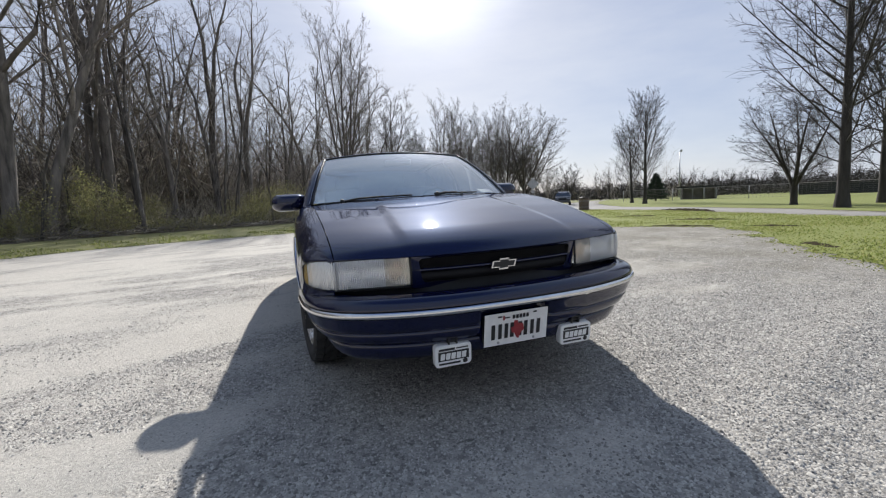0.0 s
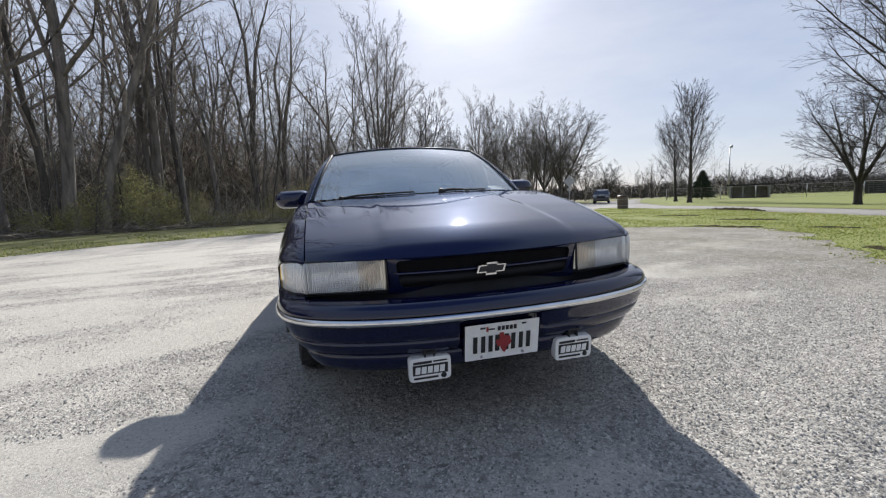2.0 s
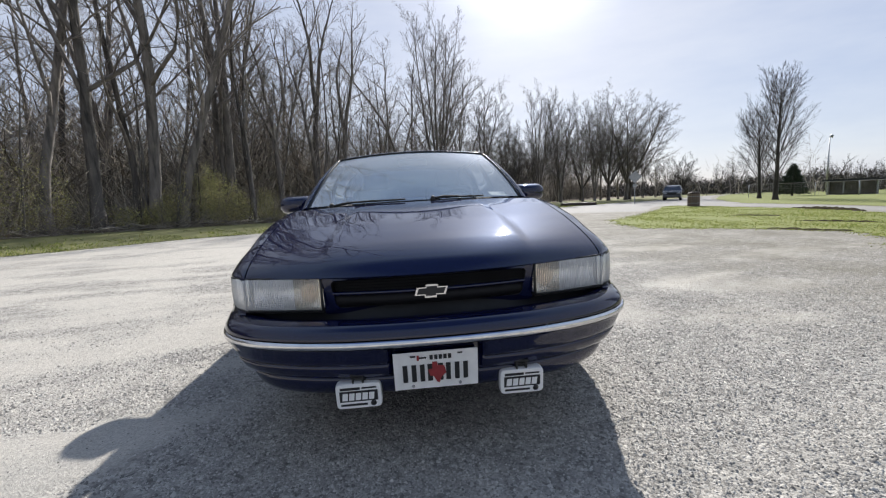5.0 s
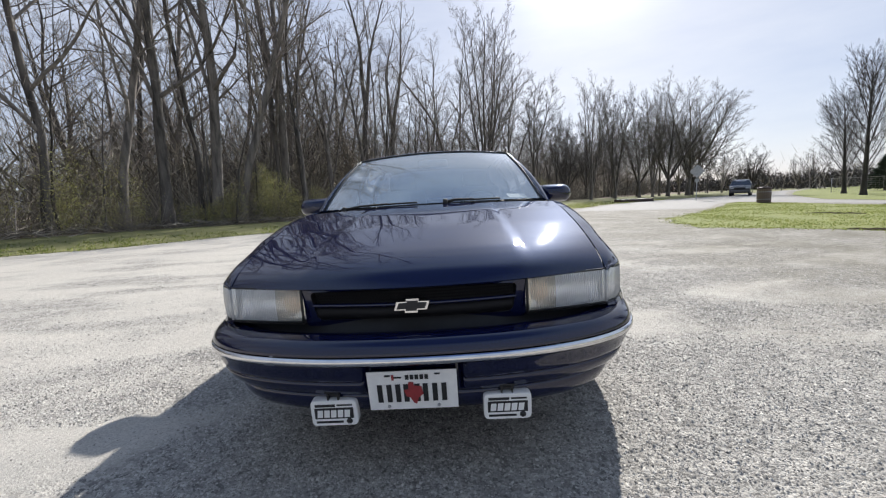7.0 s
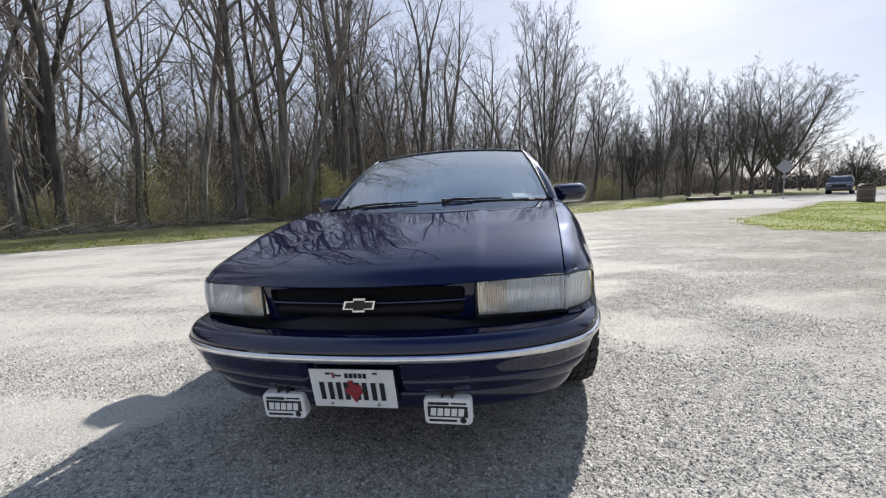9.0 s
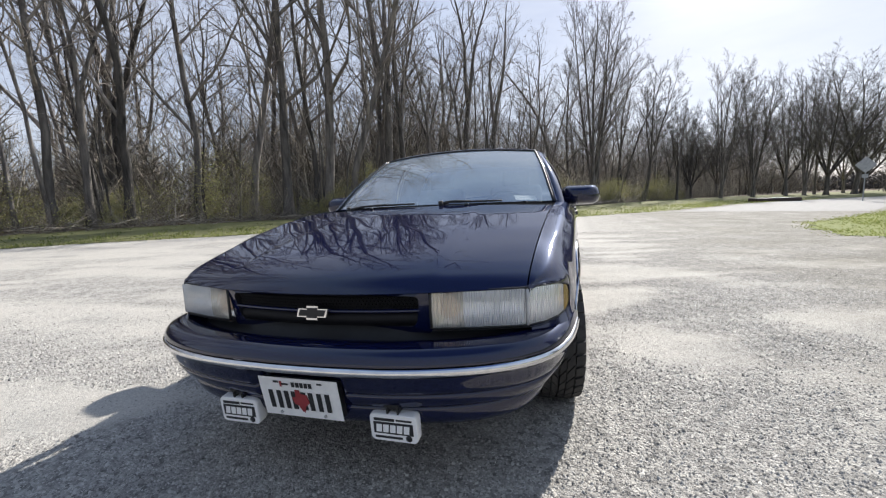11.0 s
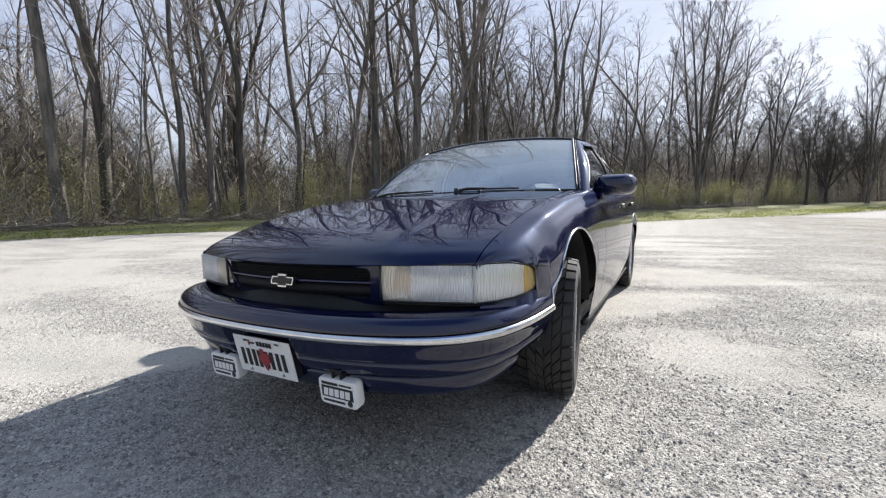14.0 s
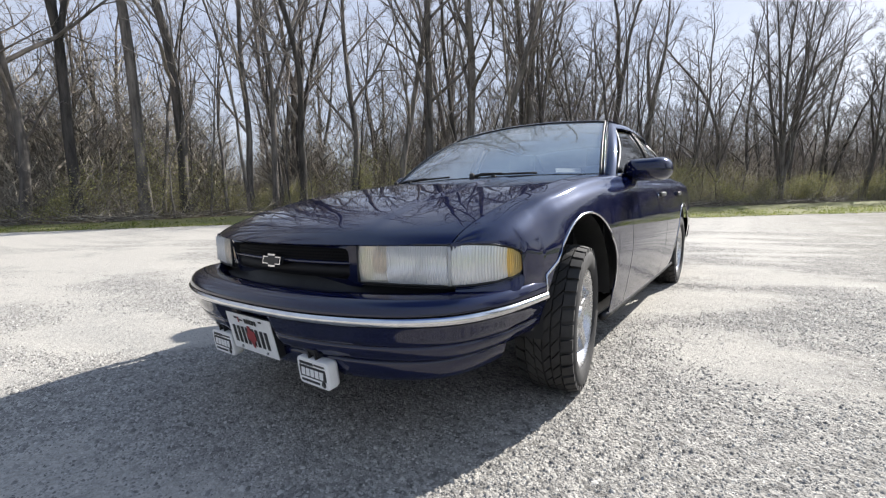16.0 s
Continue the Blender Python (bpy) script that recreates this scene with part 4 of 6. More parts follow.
def dugout(x, y, turn, w, d, h, label):
    t = tagged(new("dugout"), label, "shelter")
    t.matrix_world = pose(x, y, 0, 0, 0, turn)
    bm = bmesh.new()
    box(bm, -w / 2, w / 2, d - 0.15, d, 0, h)
    part("back_wall", bm, M_MESHWALL, t, smooth=False)
    for sx in (-1, 1):
        bm = bmesh.new()
        box(bm, sx * w / 2 - 0.1, sx * w / 2 + 0.1, 0.2, d - 0.15, 0, h)
        part("side_wall", bm, M_MESHWALL, t, smooth=False)
    bm = bmesh.new()
    box(bm, -w / 2 - 0.5, w / 2 + 0.5, -0.6, d + 0.4, h, h + 0.22)
    part("roof", bm, M_DARKSCREEN, t, "dark flat roof", smooth=False)
    for k in range(4):
        bm = bmesh.new()
        box(bm, -0.05, 0.05, -0.05, 0.05, 0, h)
        o = part("roof_post", bm, M_STEEL, t, smooth=False)
        o.matrix_basis = pose(-w / 2 + w * k / 3, -0.4, 0)


dugout(51.5, 43.5, -50, 4.2, 2.2, 1.6, "low dugout with a dark flat roof by the ball field")


def evergreen(x, y, h):
    t = tagged(new("evergreen"), "small dark evergreen tree on the lawn", "tree")
    t.matrix_world = pose(x, y, 0)
    bm = bmesh.new()
    cyl(bm, (0, 0, -0.1), (0, 0, 1), 0.14, 0.04, h * 0.9, 8)
    part("trunk", bm, M_BARK, t)
    rng = np.random.default_rng(5)
    n = 5200
    z = h * (0.06 + 0.94 * rng.beta(1.1, 1.7, n))
    rr = 0.42 * h * (1 - z / h) ** 0.8 * np.sqrt(rng.uniform(0.05, 1, n)) * (1 + 0.2 * np.sin(z * 9))
    a = rng.uniform(0, 6.28, n)
    P = np.stack([rr * np.cos(a), rr * np.sin(a), z], 1)
    D = np.stack([np.cos(a), np.sin(a), rng.normal(0.1, 0.4, n)], 1) + rng.normal(0, 0.3, (n, 3))
    V, F = cones(P, D, rng.uniform(0.15, 0.4, n), rng.uniform(0.02, 0.045, n))
    o = new("crown", fast_mesh("crown", V, F, M_EVERGREEN))
    o.parent = t


evergreen(46.5, 46, 3.9)


# ---- the car ----
M_PAINT, _t, _p = nodes_of("dark navy car paint")
_f = noise_of(_t, 900, 2, 0.5)
_t.links.new(ramp(_t, _f, [(0.3, (0.0014, 0.0025, 0.0185)), (0.7, (0.0029, 0.0053, 0.039))]), _p.inputs["Base Color"])
_p.inputs["Roughness"].default_value = 0.5
_p.inputs["Coat IOR"].default_value = 1.60
_p.inputs["Specular IOR Level"].default_value = 0.0
_p.inputs["Coat Weight"].default_value, _p.inputs["Coat Roughness"].default_value = 1.0, 0.035
bump(_t, _p, noise_of(_t, 4, 2, 0.5), 0.02, 0.004)
_film, _mixed = _t.nodes.new("ShaderNodeBsdfGlossy"), _t.nodes.new("ShaderNodeMixShader")
_film.inputs["Color"].default_value, _film.inputs["Roughness"].default_value = (0.50, 0.64, 1.0, 1), 0.42
_mixed.inputs[0].default_value = 0.0065
_t.links.new(_p.outputs[0], _mixed.inputs[1])
_t.links.new(_film.outputs[0], _mixed.inputs[2])
_t.links.new(_mixed.outputs[0], _t.nodes["Material Output"].inputs[0])
M_CHROME = simple("bright trim", (0.62, 0.62, 0.64), (0.75, 0.75, 0.76), 20, 0.14, 1.0)
M_ALLOY = simple("polished alloy", (0.55, 0.55, 0.56), (0.68, 0.68, 0.69), 10, 0.28, 1.0)
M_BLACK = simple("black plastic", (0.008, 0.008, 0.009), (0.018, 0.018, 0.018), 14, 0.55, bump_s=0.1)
M_RUBBER = simple("tyre rubber", (0.018, 0.017, 0.017), (0.042, 0.040, 0.038), 9, 0.8, bump_s=0.25, bump_d=0.002)
M_CLOTH = simple("grey interior cloth", (0.10, 0.10, 0.108), (0.17, 0.17, 0.18), 30, 0.9, bump_s=0.2)
M_WHITE = simple("white plastic", (0.74, 0.74, 0.74), (0.82, 0.82, 0.81), 12, 0.4)
M_PLATE = simple("white painted plate", (0.70, 0.70, 0.70), (0.80, 0.80, 0.79), 25, 0.45)
M_INK = simple("black ink", (0.010, 0.010, 0.012), (0.02, 0.02, 0.022), 30, 0.5)
M_RED = simple("dark red ink", (0.22, 0.025, 0.03), (0.32, 0.04, 0.045), 30, 0.5)
M_PAPER = simple("paper", (0.7, 0.7, 0.68), (0.8, 0.8, 0.77), 10, 0.8)
M_REFLECT = simple("lamp reflector", (0.93, 0.93, 0.93), (0.97, 0.97, 0.97), 18, 0.16, 1.0)


def pane(name, tint, rough=0.02, ior=1.5, body=0.0):
    """A thin clear sheet: tinted see-through with gloss by Fresnel, and a little haze of its own colour."""
    m, t, p = nodes_of(name)
    t.nodes.remove(p)
    tr, gl, df = t.nodes.new("ShaderNodeBsdfTransparent"), t.nodes.new("ShaderNodeBsdfGlossy"), t.nodes.new("ShaderNodeBsdfDiffuse")
    tr.inputs[0].default_value, gl.inputs[0].default_value, df.inputs[0].default_value = (*tint, 1), (1, 1, 1, 1), (*tint, 1)
    gl.inputs["Roughness"].default_value = rough
    fr = t.nodes.new("ShaderNodeFresnel")
    fr.inputs[0].default_value = ior
    m0, m1 = t.nodes.new("ShaderNodeMixShader"), t.nodes.new("ShaderNodeMixShader")
    m0.inputs[0].default_value = body
    t.links.new(tr.outputs[0], m0.inputs[1])
    t.links.new(df.outputs[0], m0.inputs[2])
    t.links.new(fr.outputs[0], m1.inputs[0])
    t.links.new(m0.outputs[0], m1.inputs[1])
    t.links.new(gl.outputs[0], m1.inputs[2])
    t.links.new(m1.outputs[0], t.nodes["Material Output"].inputs[0])
    return m


M_SCREEN = pane("windscreen glass", (0.80, 0.91, 0.94), 0.006, 3.8, 0.30)
M_SIDEGLASS = pane("tinted side glass", (0.045, 0.05, 0.05), 0.015, 1.3, 0.02)
M_LENS = pane("headlamp lens", (0.975, 0.985, 0.995), 0.05, 1.75, 0.36)
M_AMBER = pane("amber lens", (0.95, 0.68, 0.22), 0.08, 1.5, 0.34)
M_PALEAMBER = pane("pale amber lens", (0.985, 0.94, 0.85), 0.06, 1.5, 0.27)


M_AMBERCUP = simple("amber plastic", (0.70, 0.50, 0.36), (0.86, 0.70, 0.54), 60, 0.5)
M_LENSEDGE = simple("clouded lens edge", (0.34, 0.34, 0.35), (0.48, 0.48, 0.48), 30, 0.25)


def knots(points):
    xs_, zs_ = [p[0] for p in points], [p[1] for p in points]

    def f(v):
        return float(np.interp(v, xs_, zs_))

    def g(v, h=0.06):
        return (f(v - h) + 2 * f(v - h / 2) + 2 * f(v) + 2 * f(v + h / 2) + f(v + h)) / 8
    return g


def surf(name, fn, nu, nv, material, parent, label="", thick=0.0, away=(0, 2.7, 0.55)):
    """A curved sheet over the unit square, its front turned away from a point, with thickness to the inside."""
    V = [fn(i / nu, j / nv) for j in range(nv + 1) for i in range(nu + 1)]
    F = [(j * (nu + 1) + i, j * (nu + 1) + i + 1, (j + 1) * (nu + 1) + i + 1, (j + 1) * (nu + 1) + i) for j in range(nv) for i in range(nu)]
    a, b, c = V[F[len(F) // 2][0]], V[F[len(F) // 2][1]], V[F[len(F) // 2][2]]
    if (b - a).cross(c - a).dot(a - Vector(away)) < 0:
        F = [f[::-1] for f in F]
    ob = mesh_ob(name, V, F, material, parent, label, smooth=True)
    if thick:
        mod = ob.modifiers.new("thickness", "SOLIDIFY")
        mod.thickness, mod.offset = thick, -1
        cut = ob.modifiers.new("crisp rim", "EDGE_SPLIT")
        cut.split_angle = radians(40)
    return ob


def sweep(name, line, profile, material, parent, label="", flip=False, closed=False):
    """A profile of (outward, up) offsets along a plan line of (x, y, z); outward is to the line's right."""
    V, F = [], []
    n, k = len(line), len(profile(line[0]) if callable(profile) else profile)
    for i, p in enumerate(line):
        d = line[min(i + 1, n - 1)] - line[max(i - 1, 0)]
        out = Vector((d.y, -d.x, 0)).normalized()
        for o, u in (profile(p) if callable(profile) else profile):
            V.append(p + out * o + Vector((0, 0, u)))
    kk = k if closed else k - 1
    for i in range(n - 1):
        for j in range(kk):
            a, b = i * k + j, i * k + (j + 1) % k
            q = (a, b, b + k, a + k)
            F.append(q[::-1] if flip else q)
    if closed:
        F += [tuple(range(k))[::-1], tuple(range((n - 1) * k, n * k))]
    return mesh_ob(name, V, F, material, parent, label, smooth=True)


car = tagged(new("sedan"), "dark navy full-size sedan parked on the gravel, front wheels turned", "car")
CAR = pose(0, 0, 0, 0, -1.35, 0)
car.matrix_world = CAR

half_w_raw = knots([(0.10, 0.66), (0.28, 0.765), (0.40, 0.82), (0.50, 0.862), (0.60, 0.892), (0.80, 0.912), (1.0, 0.922), (1.5, 0.934), (2.5, 0.948), (3.6, 0.95), (4.4, 0.935), (5.0, 0.88), (5.3, 0.80), (5.6, 0.70)])


def half_w(y):
    return half_w_raw(y, 0.13)


hood_mid = knots([(-0.06, 0.66), (0, 0.722), (0.012, 0.745), (0.03, 0.765), (0.07, 0.788), (0.14, 0.815), (0.25, 0.846), (0.45, 0.896), (0.75, 0.955), (1, 0.99), (1.1, 1.0)])
hood_side = knots([(-0.06, 0.69), (0, 0.724), (0.012, 0.738), (0.03, 0.750), (0.07, 0.772), (0.14, 0.798), (0.25, 0.832), (0.45, 0.882), (0.75, 0.938), (1, 0.970), (1.1, 0.98)])
belt_x = knots([(1.2, 0.78), (1.36, 0.790), (1.66, 0.802), (1.9, 0.82), (2.5, 0.835), (3.6, 0.83), (4.4, 0.77), (5.2, 0.70)])
belt_z = knots([(1.2, 0.95), (1.36, 0.970), (1.7, 0.983), (2.4, 0.995), (3.6, 1.005), (4.4, 1.0), (5.2, 0.96)])
HOOD_A, HOOD_B = 0.273, 1.332


def seam_x(y):
    v = (y - HOOD_A) / (HOOD_B - HOOD_A)
    k = max(0.0, min(1.0, (y - 1.22) / 0.14))
    return (0.738 + 0.05 * v) * (1 - k) + belt_x(y) * k


def seam_z(y):
    v = (y - HOOD_A) / (HOOD_B - HOOD_A)
    k = max(0.0, min(1.0, (y - 1.22) / 0.14))
    return (hood_side(v, 0.05 * min(1, 0.25 + max(0, v) * 8)) - 0.001) * (1 - k) + belt_z(y) * k


AXLE_F, AXLE_R, ARCH = 1.07, 3.90, 0.345


def z_low(y):
    if y < 0.50:
        return float(np.interp(y, [0.26, 0.312, 0.38, 0.45, 0.487, 0.50], [0.728, 0.728, 0.722, 0.706, 0.688, 0.665]))
    if y < AXLE_F - 0.446:
        return 0.556
    for c, r in ((AXLE_F, 0.446), (AXLE_R, 0.42)):
        if abs(y - c) < r:
            return max(0.235, ARCH + math.sqrt(r * r - (y - c) ** 2))
    return 0.235


lamp_edge_x = knots([(0.20, 0.66), (0.262, 0.737), (0.312, 0.792), (0.380, 0.835), (0.450, 0.861), (0.505, 0.875), (0.60, 0.894), (0.80, 0.914), (0.9, 0.92)])

lamp_edge_z = knots([(0.20, 0.730), (0.266, 0.728), (0.38, 0.722), (0.45, 0.708), (0.5, 0.697), (0.6, 0.685), (0.8, 0.675), (0.9, 0.672)])


def side_section(y, n):
    """Points from the upper seam of the flank down to its lower edge."""
    w, sx, sz = half_w(y), seam_x(y), seam_z(y)
    ctrl = [(sx, sz), (sx + (w - sx) * 0.42, sz - 0.011), (w - 0.058, sz - 0.044), (w - 0.022, sz - 0.108), (w - 0.003, 0.67), (w - 0.004, 0.53), (w - 0.03, 0.36), (w - 0.055, 0.235)]
    ctrl[1:3] = [(sx + (w - sx) * 0.42, sz - 0.017), (w - 0.054, sz - 0.052)]
    if y > 1.7:
        ctrl[1] = (sx + (w - sx) * 0.4, sz - 0.018)
    if y < 0.8:
        # over the lamp the wing stays full, down to the lamp's upper edge
        lx = lamp_edge_x(y, 0.04)
        zc = lamp_edge_z(y, 0.10)
        full = [(sx, sz), (sx + (lx - sx) * 0.5, sz - (sz - zc) * 0.20), (lx - 0.016, sz - (sz - zc) * 0.62), (lx - 0.001, zc), (lx, min(zc - 0.02, 0.64)), (max(lx - 0.004, w - 0.004), 0.53), (w - 0.03, 0.36), (w - 0.055, 0.235)]
        f = max(0.0, min(1.0, (0.80 - y) / 0.30))
        f = f * f * (3 - 2 * f)
        ctrl = [(a[0] + (b[0] - a[0]) * f, a[1] + (b[1] - a[1]) * f) for a, b in zip(ctrl, full)]
    dense = []
    for i in range(len(ctrl) - 1):
        p0, p1, p2, p3 = (Vector(ctrl[max(0, min(len(ctrl) - 1, k))]) for k in (i - 1, i, i + 1, i + 2))
        for a in range(8):
            s = a / 8
            dense.append(0.5 * (2 * p1 + (p2 - p0) * s + (2 * p0 - 5 * p1 + 4 * p2 - p3) * s * s + (3 * p1 - p0 - 3 * p2 + p3) * s ** 3))
    dense.append(Vector(ctrl[-1]))
    zl = min(z_low(y), sz - 0.012)
    cut = []
    for a, b in zip(dense, dense[1:]):
        cut.append(a)
        if b.y < zl:
            s = (a.y - zl) / max(1e-6, a.y - b.y)
            cut.append(a.lerp(b, max(0, min(1, s))))
            break
    else:
        cut.append(dense[-1])
    # the upper rows keep a fixed height, the lower ones run to the edge
    zb = max(min(0.82, sz - 0.03), zl + 0.004)
    zs_, xs_ = [p.y for p in cut][::-1], [p.x for p in cut][::-1]
    top = [p for p in cut if p.y > zb]
    acc = [0.0]
    upper = top + [Vector((float(np.interp(zb, zs_, xs_)), zb))]
    for a, b in zip(upper, upper[1:]):
        acc.append(acc[-1] + (b - a).length)
    k = n // 2
    out = [Vector((float(np.interp(acc[-1] * i / k, acc, [q.x for q in upper])), float(np.interp(acc[-1] * i / k, acc, [q.y for q in upper])))) for i in range(k)]
    for i in range(n - k + 1):
        z = zb + (zl - zb) * i / (n - k)
        out.append(Vector((float(np.interp(z, zs_, xs_)), z)))
    return out


def flank(name, y0, y1, side, nu, label=""):
    cols = [side_section(y0 + (y1 - y0) * i / nu, 32) for i in range(nu + 1)]
    return surf(name, lambda u, v: Vector((side * cols[round(u * nu)][round(v * 32)].x, y0 + (y1 - y0) * u, cols[round(u * nu)][round(v * 32)].y)), nu, 32, M_PAINT, car, label, 0.004, (0, (y0 + y1) / 2, 0.6))


for side in (1, -1):
    flank("front_wing", 0.266, 1.795, side, 110)
    flank("front_door", 1.801, 2.895, side, 40)
    flank("rear_door", 2.901, 3.715, side, 60)
    flank("rear_wing", 3.721, 5.28, side, 90)


def hood_point(u, v):
    """u across, v from nose to cowl."""
    w = 0.733 + 0.05 * v
    x = u * w
    f, r = 0.112 + 0.30 * x * x, 1.375 - 0.07 * x * x
    y = f + (r - f) * v
    c, e = hood_mid(v, 0.05 * min(1, 0.25 + v * 8)), hood_side(v, 0.05 * min(1, 0.25 + v * 8))
    b = abs(u) ** 2.2
    z = c * (1 - b) + e * b
    k = max(0.0, min(1.0, (0.45 - 0.06 * v - abs(x)) / 0.03))
    z += 0.007 * k * k * (3 - 2 * k) * min(1, v * 6) * min(1, (1 - v) * 5 + 0.2)
    return Vector((x, y, z))


def nose_bend(v):
    return v * v * 0.35 + v * 0.65


surf("hood", lambda u, v: hood_point(2 * u - 1, nose_bend(v)), 72, 60, M_PAINT, car, "long glossy navy hood with two shallow creases", 0.006)


def screen_point(u, v):
    x = (0.79 + (0.632 - 0.79) * v) * u
    y = (1.42 + 0.27 * u * u) * (1 - v) + (2.23 + 0.10 * u * u) * v
    z = (0.995 - 0.012 * u * u) * (1 - v) + (1.405 - 0.034 * u * u) * v
    bow = 0.03 * math.sin(math.pi * v)
    return Vector((x, y - bow * 0.45, z + bow * 0.85))


def cowl_point(u, v):
    u = 2 * u - 1
    a, b = hood_point(u, 1.0), screen_point(u, 0.0)
    p = (a + Vector((0, 0.006, -0.006))).lerp(b + Vector((0, 0.01, -0.004)), v)
    p.z -= 0.012 * math.sin(math.pi * v)
    return p


M_COWL = simple("weathered black cowl", (0.008, 0.008, 0.009), (0.018, 0.018, 0.018), 14, 0.95)
M_COWL.node_tree.nodes["Principled BSDF"].inputs["Specular IOR Level"].default_value = 0.0
surf("cowl", cowl_point, 40, 4, M_COWL, car, "black cowl grille under the windscreen", 0.004)
windscreen = surf("windscreen", lambda u, v: screen_point((2 * u - 1) * 0.985, 0.01 + 0.98 * v), 40, 16, M_SCREEN, car, "raked windscreen reflecting the sky and branches")
windscreen.visible_shadow = False
edge = [screen_point(1.0, v / 14) for v in range(15)]


def rod(name, pts, r, material, parent, label="", sides=8, r_end=None):
    out = ([], [])
    n = len(pts)
    rr = [r + ((r_end if r_end is not None else r) - r) * i / (n - 1) for i in range(n)]
    tube(out, [Vector(p) for p in pts], rr, sides)
    V, F = out
    F.append(tuple(range(sides))[::-1])
    F.append(tuple(range(len(V) - sides, len(V))))
    return mesh_ob(name, V, F, material, parent, label, smooth=True)


# black rubber seals and painted pillars along the screen
roof_x = knots([(2.3, 0.648), (2.8, 0.66), (3.4, 0.645), (3.8, 0.60)])
roof_z = knots([(2.3, 1.366), (2.7, 1.392), (3.2, 1.39), (3.7, 1.345)])


def rail_point(side, s):
    """The line of A pillar, roof rail and C pillar: s from 0 at the cowl to 3 at the boot."""
    if s <= 1:
        a, b = Vector((0.812, 1.70, 0.985)), Vector((0.648, 2.345, 1.368))
        p = a.lerp(b, s)
        p += Vector((0.012, -0.012, 0.022)) * math.sin(math.pi * s)
    elif s <= 2:
        y = 2.345 + (3.66 - 2.345) * (s - 1)
        p = Vector((roof_x(y), y, roof_z(y)))
    else:
        a, b = Vector((roof_x(3.66), 3.66, roof_z(3.66))), Vector((0.735, 4.42, 1.01))
        p = a.lerp(b, s - 2) + Vector((0, 0, 0.03)) * math.sin(math.pi * (s - 2))
    return Vector((side * p.x, p.y, p.z))


def pillar(name, side, s0, s1, w_in, w_out):
    """A rounded pillar skin, from the glass edge over to the door side."""
    n = 22

    def fn(u, v):
        s = s0 + (s1 - s0) * u
        p = rail_point(side, s)
        a = v * 2 - 1
        return p + Vector((side * (0.012 * a + 0.016 * max(0, a)), 0.0, -0.030 * a * a - 0.012 * a)) + Vector((side * (w_out if a > 0 else w_in) * a, 0, 0))
    return surf(name, fn, n, 8, M_PAINT, car, "", 0.01, (0, 2.9, 0.9))


for side in (1, -1):
    pillar("a_pillar", side, 0.0, 1.0, 0.022, 0.018)
    pillar("roof_rail", side, 1.0, 2.0, 0.02, 0.012)
    def c_pillar(u, v):
        top = rail_point(side, 1.86 + 1.14 * u)
        yb_ = 3.64 + 0.80 * u
        low = Vector((side * (seam_x(yb_) - 0.004), yb_, seam_z(yb_)))
        p = (top + Vector((-side * 0.05, 0, 0.01))).lerp(low, v)
        p.x += side * 0.03 * math.sin(math.pi * v)
        return p
    surf("c_pillar", c_pillar, 14, 10, M_PAINT, car, "", 0.004, (0, 3.9, 0.8))
    rod("screen_seal", [screen_point(side * 0.99, v / 14) + Vector((0, -0.002, 0.004)) for v in range(15)], 0.007, M_BLACK, car)


def roof_point(u, v):
    u = 2 * u - 1
    y = (2.235 + 0.10 * u * u) * (1 - v) + 3.72 * v
    zc = float(np.interp(y, [2.2, 2.5, 2.9, 3.3, 3.72], [1.408, 1.428, 1.435, 1.42, 1.375]))
    return Vector((u * (roof_x(y) - 0.005), y, zc - 0.036 * abs(u) ** 2.4))


surf("roof", roof_point, 30, 30, M_PAINT, car, "smooth navy roof", 0.006)
for side in (1, -1):
    rod("screen_trim", [screen_point(side * 1.008, v / 14) + Vector((side * 0.004, -0.004, 0.008)) for v in range(15)], 0.0014, M_CHROME, car, "thin bright windscreen trim", sides=6)
rod("screen_trim", [screen_point(-1.0 + 2.0 * k / 24, 1.012) + Vector((0, -0.004, 0.007)) for k in range(25)], 0.002, M_CHROME, car, "thin bright windscreen trim", sides=6)
rod("roof_seal", [screen_point(-0.98 + 1.96 * k / 24, 1.0) + Vector((0, 0, 0.003)) for k in range(25)], 0.006, M_BLACK, car)


def rear_glass(u, v):
    u = 2 * u - 1
    p = Vector((u * 0.58, 3.73, 1.372 - 0.03 * u * u)).lerp(Vector((u * 0.70, 4.45 - 0.06 * u * u, 1.02)), v)
    p.z += 0.02 * math.sin(math.pi * v)
    return p


surf("rear_window", rear_glass, 20, 10, M_SIDEGLASS, car)


def boot_point(u, v):
    u = 2 * u - 1
    if v < 0.75:
        s = v / 0.75
        return Vector((u * (0.765 - 0.06 * s), 4.43 + 0.87 * s - 0.05 * u * u * s, 1.012 - 0.03 * s - 0.02 * u * u))
    s = (v - 0.75) / 0.25
    return Vector((u * (0.705 + 0.05 * s), 5.30 + 0.03 * s - 0.05 * u * u, 0.982 - 0.02 * u * u - 0.42 * s))


surf("boot_lid", boot_point, 20, 24, M_PAINT, car, "", 0.006)
rear_line = smooth_line([(0.86, 5.02), (0.80, 5.25), (0.6, 5.36), (0, 5.40), (-0.6, 5.36), (-0.80, 5.25), (-0.86, 5.02)], 0.08)
sweep("rear_bumper", [Vector((p.x, p.y, 0)) for p in rear_line], [(-0.08, 0.58), (0.0, 0.56), (0.012, 0.48), (0.0, 0.36), (-0.05, 0.27), (-0.2, 0.25)], M_PAINT, car)


